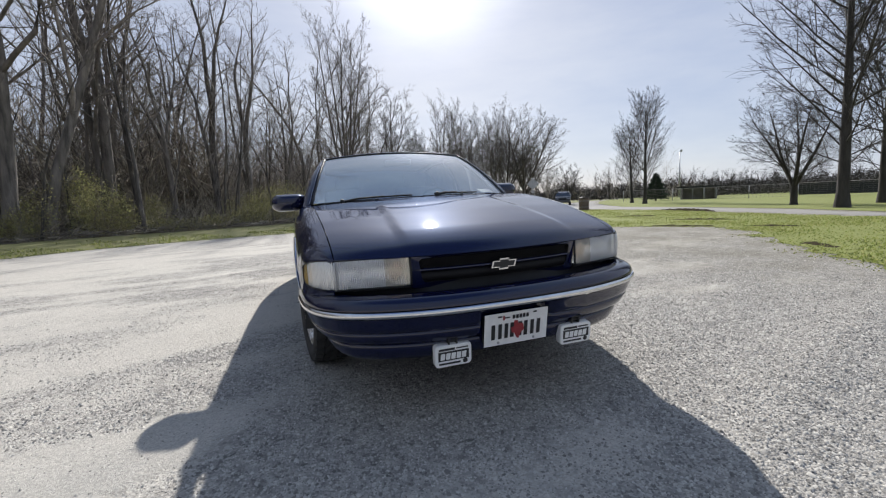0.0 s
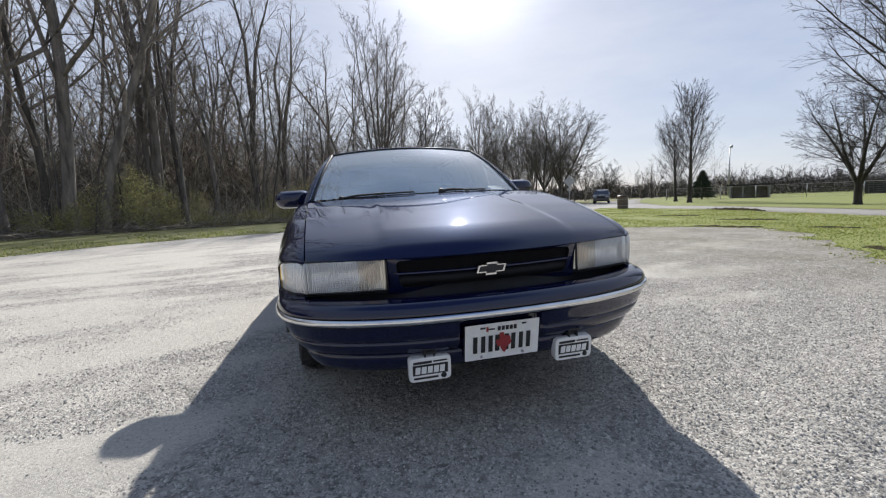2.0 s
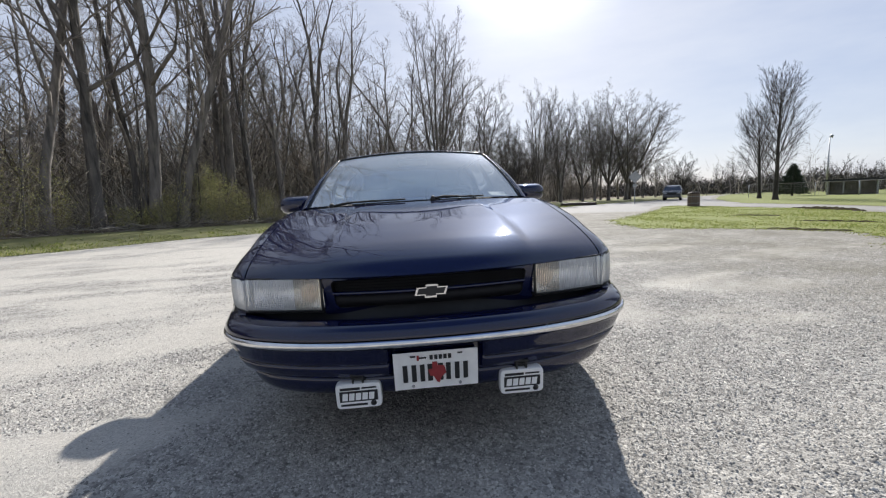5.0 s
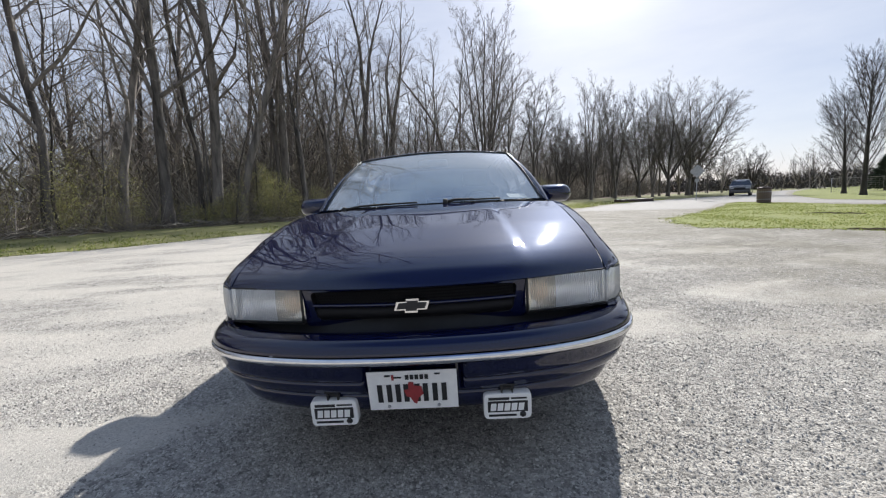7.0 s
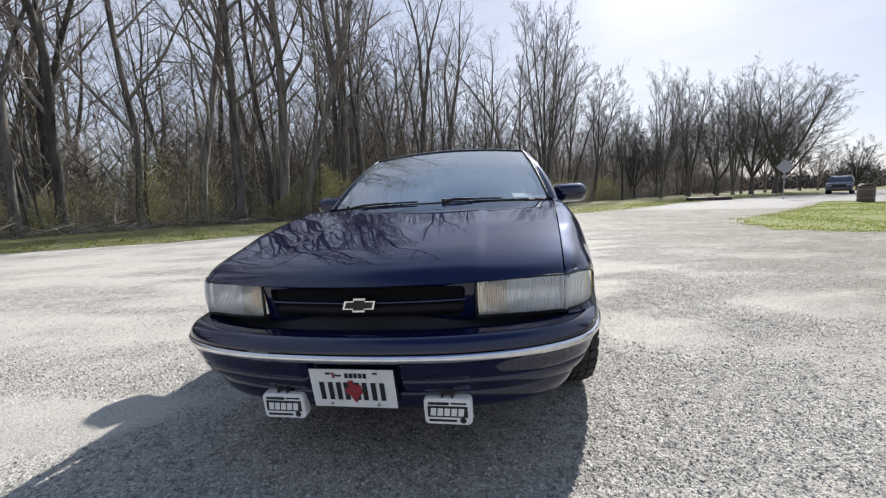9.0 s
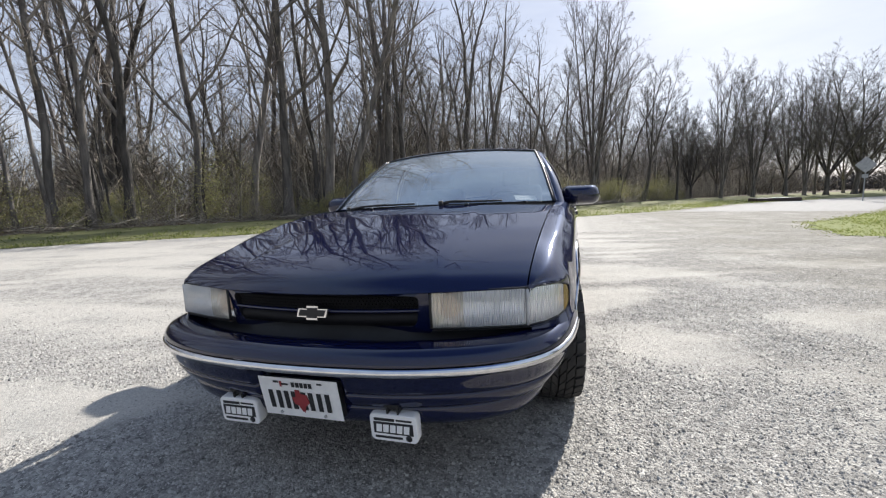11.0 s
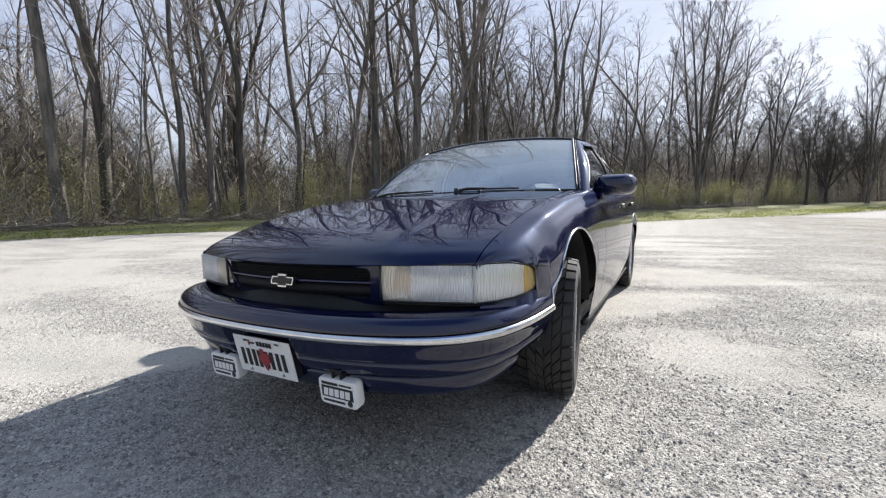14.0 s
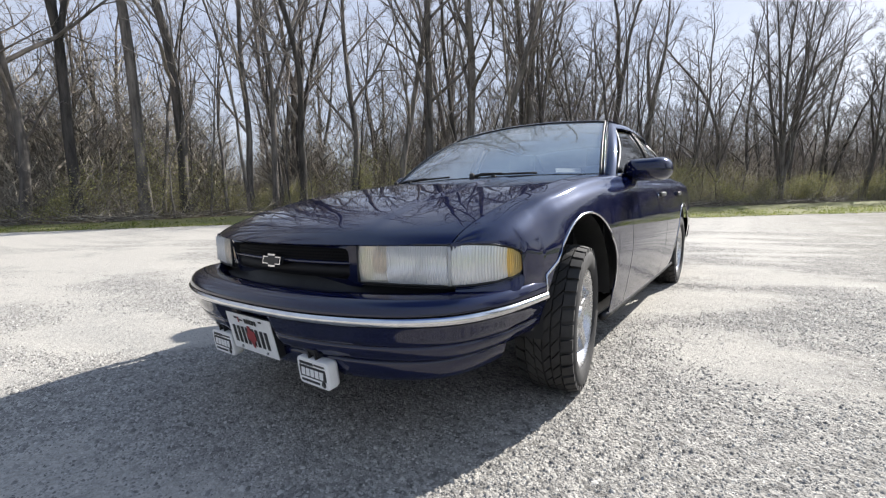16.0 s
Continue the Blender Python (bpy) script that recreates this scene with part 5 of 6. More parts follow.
def side_glass(name, side, y0, y1, ya, yb):
    """Between the belt line (y0 to y1) and the roof rail (ya to yb)."""
    def fn(u, v):
        yb_ = y0 + (y1 - y0) * u
        yt = ya + (yb - ya) * u
        lo = Vector((side * (seam_x(yb_) - 0.012), yb_, seam_z(yb_) + 0.004))
        hi = Vector((side * (roof_x(yt) + 0.006), yt, roof_z(yt) - 0.03))
        p = lo.lerp(hi, v)
        p.x += side * 0.03 * math.sin(math.pi * v)
        return p
    o = surf(name, fn, 14, 8, M_SIDEGLASS, car, "dark tinted side glass", 0.0, (0, 2.8, 0.8))
    o.visible_shadow = False
    rod("window_frame", [fn(0, v / 8) for v in range(9)] + [fn(u / 12, 1) for u in range(1, 13)] + [fn(1, 1 - v / 8) for v in range(1, 9)], 0.012, M_BLACK, car)


for side in (1, -1):
    side_glass("front_side_window", side, 1.90, 2.86, 2.42, 2.84)
    side_glass("rear_side_window", side, 2.94, 3.66, 2.92, 3.50)
    rod("belt_trim", [(side * (seam_x(y) + 0.012), y, seam_z(y) - 0.002) for y in [1.86 + 0.1 * k for k in range(22)]], 0.007, M_CHROME, car, "bright belt-line trim")
    # added chrome rods stand in for the reflection on the arches' body edge
    for c, r in ((AXLE_F, 0.446), (AXLE_R, 0.42)):
        arc = []
        for k in range(31):
            a = math.pi * (0.02 + 0.96 * k / 30)
            y = c - r * math.cos(a)
            z = ARCH + r * math.sin(a)
            sec = side_section(y, 22)[-1]
            if c == AXLE_F and k < 15 and sec.y < 0.60:
                # down the cut end of the bumper cover
                z = max(z, 0.30)
                arc.append((side * (0.897 + float(np.interp(z, [0.30, 0.33, 0.36, 0.40, 0.46, 0.495, 0.53], [-0.105, -0.08, -0.062, -0.046, -0.026, 0.0, 0.0]))), min(y, 0.636), z))
            else:
                arc.append((side * (sec.x + 0.001), y, max(0.25, sec.y)))
        rod("arch_moulding", arc, 0.0055 if c == AXLE_F else 0.003, M_CHROME, car, "thin bright rod for the glint along the wheel-arch lip", sides=6)
    # wheel housing: an inner half drum
    for c in (AXLE_F, AXLE_R):
        rr = 0.444 if c == AXLE_F else 0.418
        surf("wheel_housing", lambda u, v: Vector((side * (0.52 + (half_w(c) - 0.04 - 0.52) * v), c - rr * math.cos(math.pi * u), max(0.2, ARCH + rr * math.sin(math.pi * u)))), 24, 3, M_BLACK, car)
    # a black rod under each sill puts the shade there into colour
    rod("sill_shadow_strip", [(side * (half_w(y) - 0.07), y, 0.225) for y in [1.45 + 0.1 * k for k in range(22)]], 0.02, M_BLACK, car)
# underside and bulkheads keep daylight out of the body
bm = bmesh.new()
box(bm, -0.80, 0.80, 1.42, 5.2, 0.20, 0.26)
box(bm, -0.50, 0.50, 0.45, 1.42, 0.20, 0.26)
box(bm, -0.50, 0.50, 0.30, 1.40, 0.26, 0.66)
box(bm, -0.74, 0.74, 1.36, 1.44, 0.26, 0.93)
part("underbody", bm, M_BLACK, car, smooth=False)

# nose: bumper, trim, valance
BUMPER = [(-0.900, 0.63), (-0.888, 0.50), (-0.868, 0.38), (-0.825, 0.255), (-0.76, 0.165), (-0.66, 0.09), (-0.52, 0.03), (-0.35, -0.012), (-0.18, -0.030), (0, -0.036),
          (0.18, -0.030), (0.35, -0.012), (0.52, 0.03), (0.66, 0.09), (0.76, 0.165), (0.825, 0.255), (0.868, 0.38), (0.888, 0.50), (0.900, 0.63)]
bumper_line = [Vector((p.x, p.y, 0)) for p in smooth_line(BUMPER, 0.012)]
bumper_line = [Vector((p.x, p.y, 0)) for p in bumper_line]
LEDGE = [(-0.16, 0.560), (-0.12, 0.575), (-0.075, 0.578), (-0.045, 0.575), (-0.022, 0.567), (-0.007, 0.553), (0.0, 0.537), (0.0, 0.529)]
LEDGE_END = [(-0.060, 0.572), (-0.040, 0.572), (-0.028, 0.572), (-0.018, 0.571), (-0.011, 0.568), (-0.005, 0.558), (0.0, 0.540), (0.0, 0.529)]


def ledge_profile(p):
    k = max(0.0, min(1.0, (p.y - 0.28) / 0.27))
    k = k * k * (3 - 2 * k)
    return [(a[0] + (b[0] - a[0]) * k, a[1] + (b[1] - a[1]) * k) for a, b in zip(LEDGE, LEDGE_END)]


sweep("bumper_upper", bumper_line, ledge_profile, M_PAINT, car, "body-coloured upper bumper ledge", flip=True)
sweep("bumper_trim", bumper_line, [(-0.002, 0.525), (0.005, 0.523), (0.009, 0.516), (0.009, 0.506), (0.005, 0.499), (-0.002, 0.497)], M_CHROME, car, "bright rub strip across the bumper", flip=True)
COVER = [(0.0, 0.495), (-0.005, 0.488), (-0.012, 0.470), (-0.021, 0.448), (-0.030, 0.4275), (-0.0335, 0.4265), (-0.0335, 0.4245), (-0.031, 0.4235), (-0.039, 0.405), (-0.049, 0.387), (-0.064, 0.371), (-0.092, 0.360), (-0.16, 0.352)]


def cover_profile(p):
    """The lower cover, set back behind the number plate."""
    k = max(0.0, min(1.0, (0.178 - abs(p.x)) / 0.012))
    return [(min(o, -0.075) if 0 < i else o, u) if k > 0.5 else (o, u) for i, (o, u) in enumerate(COVER)]


sweep("bumper_lower", bumper_line, cover_profile, M_PAINT, car, "body-coloured lower bumper cover with a pressed crease", flip=True)
VALANCE = [(-0.80, 0.50), (-0.775, 0.36), (-0.72, 0.245), (-0.62, 0.16), (-0.50, 0.105), (-0.35, 0.068), (-0.18, 0.050), (0, 0.045), (0.18, 0.050), (0.35, 0.068), (0.50, 0.105), (0.62, 0.16), (0.72, 0.245), (0.775, 0.36), (0.80, 0.50)]
valance_line = [Vector((p.x, p.y, 0)) for p in smooth_line(VALANCE, 0.03)]
sweep("valance", valance_line, [(-0.05, 0.375), (-0.006, 0.366), (0.0, 0.352), (-0.007, 0.330), (-0.017, 0.308), (-0.031, 0.290), (-0.055, 0.281), (-0.12, 0.276)], M_PAINT, car, "body-coloured lower valance set back under the bumper", flip=True)
air_line = [Vector((x, 0.215 + 0.30 * x * x, 0)) for x in [-0.54 + 0.045 * k for k in range(25)]]
sweep("air_dam", air_line, [(0.0, 0.30), (0.010, 0.275), (0.004, 0.258), (-0.01, 0.256), (-0.02, 0.30)], M_BLACK, car, "black air dam under the bumper", flip=True, closed=True)


def nose_y(x):
    return 0.122 + 0.30 * x * x


# black recess between lamps and bumper, and the grille
nose_line = [Vector((x, nose_y(x) + 0.05, 0)) for x in [-0.80 + 0.05 * k for k in range(33)]]
sweep("nose_recess", nose_line, [(-0.02, 0.735), (-0.02, 0.62), (0.0, 0.60), (0.01, 0.555), (0.09, 0.548)], M_BLACK, car, "black recess behind the bumper", flip=True)


def ring_loft(name, rings, material, parent, label=""):
    n = len(rings[0])
    V = [p for r in rings for p in r]
    F = []
    for i in range(len(rings) - 1):
        for k in range(n):
            a, b = i * n + k, i * n + (k + 1) % n
            F.append((a, b, b + n, a + n))
    ob = mesh_ob(name, V, F, material, parent, label, smooth=True)
    bmn = bmesh.new()
    bmn.from_mesh(ob.data)
    bmesh.ops.recalc_face_normals(bmn, faces=bmn.faces)
    bmn.to_mesh(ob.data)
    bmn.free()
    return ob


def rounded(x0, x1, z0, z1, r, n=5, skew=0.0):
    out = []
    for cx, cz, a0 in ((x1 - r, z1 - r, 0), (x0 + r, z1 - r, 90), (x0 + r, z0 + r, 180), (x1 - r, z0 + r, 270)):
        for k in range(n + 1):
            a = radians(a0 + 90 * k / n)
            z = cz + r * math.sin(a)
            x = cx + r * math.cos(a)
            out.append((x * (1 - skew * (z1 - z) / (z1 - z0)), z))
    return out


outer = [Vector((x, nose_y(x) - 0.002 + 0.20 * (0.728 - z), z)) for x, z in rounded(-0.415, 0.415, 0.575, 0.728, 0.012)]
lip = [Vector((x, nose_y(x) - 0.004 + 0.20 * (0.728 - z), z)) for x, z in rounded(-0.385, 0.385, 0.600, 0.712, 0.022, skew=0.05)]
deep = [Vector((x, nose_y(x) + 0.045, z)) for x, z in rounded(-0.378, 0.378, 0.606, 0.706, 0.02, skew=0.05)]
ring_loft("grille_surround", [outer, lip], M_PAINT, car, "body-coloured grille surround")
ring_loft("grille_throat", [lip, deep], M_BLACK, car)
M_GRILLE = simple("black grille plastic", (0.004, 0.004, 0.0055), (0.008, 0.008, 0.010), 20, 0.6, spec=0.25)
bm = bmesh.new()
for row in range(4):
    z = 0.6675 + 0.0112 * row
    for k in range(56):
        x = -0.37 + 0.0134 * k + (0.0067 if row % 2 else 0)
        if abs(x) < 0.368:
            for dx, dz, an in ((0.0, 0.0, 30), (0.0067, 0.0, -30)):
                m = Matrix.Translation((x + dx, nose_y(x) + 0.026, z)) @ Matrix.Rotation(radians(90 - an * 2), 4, "Y")
                box(bm, -0.0082, 0.0082, -0.006, 0.006, -0.0011, 0.0011, m)
part("grille_mesh", bm, M_GRILLE, car, "black honeycomb grille", smooth=False)
bar_line = [Vector((x, nose_y(x) + 0.012, 0)) for x in [-0.38 + 0.02 * k for k in range(39)]]
sweep("grille_bar", bar_line, [(-0.02, 0.664), (0.0, 0.664), (0.004, 0.659), (0.0, 0.652), (-0.02, 0.651)], M_PAINT, car, "slim bar across the grille", flip=True)
lower_slot = [Vector((x, nose_y(x) + 0.026, 0)) for x in [-0.372 + 0.031 * k for k in range(25)]]
sweep("grille_lower_panel", lower_slot, [(-0.01, 0.652), (0.0, 0.648), (0.004, 0.628), (0.0, 0.606), (-0.01, 0.604)], M_GRILLE, car, "plain black lower grille panel", flip=True)
backing = [Vector((x, nose_y(x) + 0.04, 0)) for x in [-0.39 + 0.03 * k for k in range(27)]]
sweep("grille_backing", backing, [(0, 0.60), (0, 0.715)], M_GRILLE, car)
# cross-shaped badge: an outline of bright metal round a dark field
BADGE = [(-0.064, -0.0155), (-0.026, -0.0155), (-0.026, -0.0255), (0.020, -0.0255), (0.020, -0.0155), (0.054, -0.0155), (0.064, 0.0155), (0.026, 0.0155), (0.026, 0.0255), (-0.020, 0.0255), (-0.020, 0.0155), (-0.054, 0.0155)]


def badge_shape(scale_x, scale_z, y0, y1, material, name, label):
    bm_ = bmesh.new()
    lo = [bm_.verts.new((x * scale_x, y0, z * scale_z)) for x, z in BADGE]
    hi = [bm_.verts.new((x * scale_x, y1, z * scale_z)) for x, z in BADGE]
    bm_.faces.new(lo)
    bm_.faces.new(hi[::-1])
    for k in range(len(BADGE)):
        j = (k + 1) % len(BADGE)
        bm_.faces.new((lo[k], hi[k], hi[j], lo[j]))
    bmesh.ops.recalc_face_normals(bm_, faces=bm_.faces)
    o = part(name, bm_, material, car, label, smooth=False)
    o.matrix_basis = pose(0, 0, 0.657)
    return o


badge_shape(1, 1, 0.112, 0.126, M_CHROME, "badge_rim", "bright cross-shaped badge outline")
badge_shape(0.86, 0.70, 0.1095, 0.114, M_INK, "badge_field", "dark badge centre")


# lamps
def lamp_plan(s):
    """Plan line of the lamp faces: s=0 beside the grille, 1 at the joint, 2 at the tip on the flank."""
    return Vector((float(np.interp(s, [0, 0.5, 1, 1.3, 1.6, 1.85, 2], [0.420, 0.578, 0.735, 0.790, 0.832, 0.858, 0.868])),
                   float(np.interp(s, [0, 0.5, 1, 1.3, 1.6, 1.85, 2], [0.178, 0.214, 0.262, 0.312, 0.380, 0.450, 0.505])), 0))


def lamp_top(s):
    return float(np.interp(s, [0, 1, 1.3, 1.6, 1.85, 1.95, 2], [0.722, 0.722, 0.721, 0.715, 0.699, 0.681, 0.652]))


def lamp_bottom(s):
    return float(np.interp(s, [0, 1, 1.3, 1.6, 1.85, 1.95, 2], [0.600, 0.599, 0.600, 0.603, 0.609, 0.616, 0.632]))


def lens(name, side, s0, s1, material, label, flutes, depth=0.0022, setback=0.0, bowl=0.0):
    def fn(u, v):
        s = s0 + (s1 - s0) * u
        p = lamp_plan(s)
        lo, hi = lamp_bottom(s), lamp_top(s)
        q = p + Vector((0, 0, lo + (hi - lo) * v))
        wave = depth * math.sin(2 * math.pi * flutes * u) if flutes else 0
        bulge = 0.006 * math.sin(math.pi * v)
        q.y += wave - bulge + setback
        if bowl:
            q.y += bowl * (1 - abs((u - 0.62) / 0.62) ** 2) * (1 - 0.8 * (2 * v - 1) ** 2) + 0.012 * max(0.0, 1 - abs(u - 0.18) / 0.15)
        q.x -= setback * 0.5
        q.x *= side
        return q
    o = surf(name, fn, max(8, int(flutes * 6)), 10, material, car, label, 0.0, (0, 1.0, 0.65))
    return o


for side in (1, -1):
    for nm, a, b, mt, fl, lb in (("turn_lens", 0.0, 0.343, M_PALEAMBER, 13, "clear fluted inner lens over an amber bulb"), ("head_lens", 0.345, 0.985, M_LENS, 25, "clear fluted headlamp lens"),
                                 ("marker_lens", 1.03, 1.77, M_LENS, 18, "clear ribbed side-marker lens"), ("amber_lens", 1.773, 1.99, M_AMBER, 8, "amber corner lens")):
        o = lens(nm, side, a, b, mt, lb, fl)
        o.visible_shadow = False
    lens("reflector", side, 0.0, 0.985, M_REFLECT, "bright lamp reflector", 38, 0.0022, 0.022, 0.05)
    lens("marker_reflector", side, 1.03, 1.97, M_REFLECT, "bright marker reflector", 22, 0.002, 0.022)
    for k, s in enumerate((0.66,)):
        p = lamp_plan(s)
        bm = bmesh.new()
        cyl(bm, (side * p.x, p.y + 0.05, 0.66), (0, -1, 0), 0.013, 0.008, 0.03, 14)
        part("bulb_shield", bm, M_CHROME, car)
    q = lamp_plan(0.17)
    bm = bmesh.new()
    bmesh.ops.create_uvsphere(bm, u_segments=16, v_segments=10, radius=0.026, matrix=Matrix.Translation((side * q.x, q.y + 0.034, 0.662)) @ Matrix.Diagonal((1.4, 0.4, 1.6, 1)))
    part("turn_bulb", bm, M_AMBERCUP, car, "amber bulb cup behind the lens")
    for zf in (lamp_top, lamp_bottom):
        dz = 0.004 if zf is lamp_top else -0.004
        rod("lamp_bezel", [Vector((side * lamp_plan(s).x, lamp_plan(s).y + 0.004, zf(s) + dz)) for s in [1.98 * k / 40 for k in range(41)]], 0.0028, M_BLACK, car, sides=6)
    for s in (0.0, 1.007):
        p = lamp_plan(s)
        rod("lamp_bezel", [Vector((side * p.x, p.y - 0.002, 0.598 + 0.122 * k / 4)) for k in range(5)], 0.0055, M_BLACK if s == 0.0 else M_LENSEDGE, car, sides=6)
    surf("lamp_shelf", lambda u, v: Vector((side * (lamp_plan(2 * u).x - 0.01 * v), lamp_plan(2 * u).y + 0.12 * v, lamp_bottom(2 * u) - 0.012)), 30, 2, M_BLACK, car, away=(0, 0.4, 0.9))
    surf("lamp_back", lambda u, v: Vector((side * (lamp_plan(2 * u).x - 0.06), lamp_plan(2 * u).y + 0.08, 0.56 + 0.155 * v)), 20, 2, M_BLACK, car)
    # painted fillet under the lamps down to the bumper
    surf("lower_wing_fillet", lambda u, v: Vector((side * (lamp_plan(1.05 + 0.95 * u).x + 0.0 + 0.012 * v), lamp_plan(1.05 + 0.95 * u).y + 0.012 - 0.03 * v, lamp_bottom(1.05 + 0.95 * u) - 0.006 - 0.045 * v)), 16, 3, M_PAINT, car, "", 0.003, (0, 1.0, 0.65))

# number plate, with the marks on it as plain bars
plate = part("number_plate", (lambda b: (box(b, -0.1525, 0.1525, -0.0015, 0.0015, -0.076, 0.076), b)[1])(bmesh.new()), M_PLATE, car, "white plate with dark bars and a red patch", smooth=False, bevel=0.0012)
PLATE = pose(-0.004, 0.012, 0.390, 11, 0, 0)
plate.matrix_basis = PLATE


def mark(name, x0, x1, z0, z1, material, parent, base, y=-0.0032, slant=0.0, label="", d=0.0012):
    bm_ = bmesh.new()
    vs = box(bm_, x0, x1, y - d, y, z0, z1)
    for v_ in vs:
        v_.co.x += slant * (v_.co.z - z0)
    o = part(name, bm_, material, parent, label, smooth=False)
    o.matrix_basis = base
    return o


IDENT = Matrix.Identity(4)
for x in (-0.112, -0.080, -0.050, 0.044, 0.076, 0.107):
    mark("plate_bar", x - 0.0085, x + 0.0085, -0.044, 0.026, M_INK, plate, IDENT)
for x in (-0.022, 0.016):
    mark("plate_bar", x - 0.009, x + 0.009, -0.044, 0.026, M_INK, plate, IDENT, y=-0.0030, d=0.0009)
bm = bmesh.new()
SHAPE = [(-0.030, 0.004), (-0.014, 0.006), (-0.013, 0.034), (0.004, 0.034), (0.005, 0.020), (0.030, 0.016), (0.036, -0.014), (0.018, -0.030), (0.011, -0.054), (0.002, -0.050), (-0.010, -0.026), (-0.022, -0.022)]
lo = [bm.verts.new((x, -0.0048, z)) for x, z in SHAPE]
hi = [bm.verts.new((x, -0.0030, z)) for x, z in SHAPE]
bm.faces.new(lo)
bm.faces.new(hi[::-1])
for k in range(len(SHAPE)):
    j = (k + 1) % len(SHAPE)
    bm.faces.new((lo[k], hi[k], hi[j], lo[j]))
bmesh.ops.recalc_face_normals(bm, faces=bm.faces)
part("plate_patch", bm, M_RED, plate, "dark red patch", smooth=False)
for k in range(5):
    mark("plate_bar", -0.022 + 0.0165 * k, -0.010 + 0.0165 * k, 0.044, 0.062, M_INK, plate, IDENT)
mark("plate_bar", -0.092, -0.072, 0.057, 0.064, M_INK, plate, IDENT)
mark("plate_bar", -0.068, -0.060, 0.043, 0.064, M_RED, plate, IDENT)
mark("plate_bar", -0.060, -0.034, 0.050, 0.056, M_INK, plate, IDENT)
mark("plate_bar", 0.078, 0.096, 0.060, 0.066, M_INK, plate, IDENT)
for x in (-0.086, 0.086):
    bm = bmesh.new()
    cyl(bm, (x, -0.001, -0.062), (0, -1, 0), 0.006, 0.005, 0.005, 10)
    part("plate_bolt", bm, M_STEEL, plate)
mark("plate_bracket", -0.150, 0.150, -0.07, 0.06, M_BLACK, car, PLATE, y=0.03, d=0.026)


def fog_lamp(side):
    """A small auxiliary lamp behind its white cover, on a bracket under the bumper."""
    f = tagged(new("fog_lamp"), "small square auxiliary lamp with a white cover marked in black", "fog lamp", "fog lamps")
    f.matrix_world = CAR @ pose(0.318 if side > 0 else -0.291, 0.052, 0.303, 6, 0, 0)
    cover = [[Vector((x * k, y, z * k)) for x, z in rounded(-0.083, 0.083, -0.049, 0.049, 0.017)] for k, y in ((0.96, 0.03), (1.0, 0.02), (1.0, -0.006), (0.985, -0.011), (0.955, -0.013))]
    c = ring_loft("cover", cover, M_WHITE, f, "white plastic stone cover")
    bm_ = bmesh.new()
    bm_.from_mesh(c.data)
    bm_.verts.ensure_lookup_table()
    n = len(cover[0])
    bm_.faces.new([bm_.verts[4 * n + k] for k in range(n)])
    bm_.faces.new([bm_.verts[k] for k in range(n)])
    bmesh.ops.recalc_face_normals(bm_, faces=bm_.faces)
    bm_.to_mesh(c.data)
    bm_.free()
    # marks: plain shapes only
    mark("cover_bar", -0.066, 0.006, 0.026, 0.036, M_INK, f, IDENT, y=-0.013)
    mark("cover_bar", 0.012, 0.066, 0.029, 0.035, M_INK, f, IDENT, y=-0.013)
    mark("cover_panel", -0.069, 0.069, -0.020, 0.022, M_INK, f, IDENT, y=-0.013)
    for x, w, z1 in ((-0.051, 0.0095, 0.014), (-0.027, 0.0095, 0.014), (-0.003, 0.0095, 0.014), (0.021, 0.0095, 0.014), (0.045, 0.0095, 0.014)):
        mark("cover_mark", x - w, x + w, -0.014, z1, M_WHITE, f, IDENT, y=-0.0143, slant=0.12)
    mark("cover_bar", -0.066, 0.030, -0.037, -0.029, M_INK, f, IDENT, y=-0.013)
    bm_ = bmesh.new()
    cyl(bm_, (0.052, -0.012, -0.031), (0, -1, 0), 0.011, 0.011, 0.002, 16)
    part("cover_roundel", bm_, M_INK, f)
    bm_ = bmesh.new()
    box(bm_, -0.070, 0.070, 0.02, 0.062, -0.040, 0.040)
    part("housing", bm_, M_BLACK, f, "black lamp housing", smooth=False, bevel=0.01)
    for k in (-0.018, 0.018):
        bm_ = bmesh.new()
        box(bm_, k - 0.003, k + 0.003, -0.008, 0.03, 0.040, 0.084)
        part("bracket", bm_, M_BLACK, f, smooth=False)
    bm_ = bmesh.new()
    box(bm_, -0.026, 0.026, -0.012, 0.05, 0.078, 0.086)
    cyl(bm_, (-0.024, 0.004, 0.064), (1, 0, 0), 0.006, 0.006, 0.048, 10)
    part("mount", bm_, M_BLACK, f, smooth=False)


fog_lamp(1)
fog_lamp(-1)


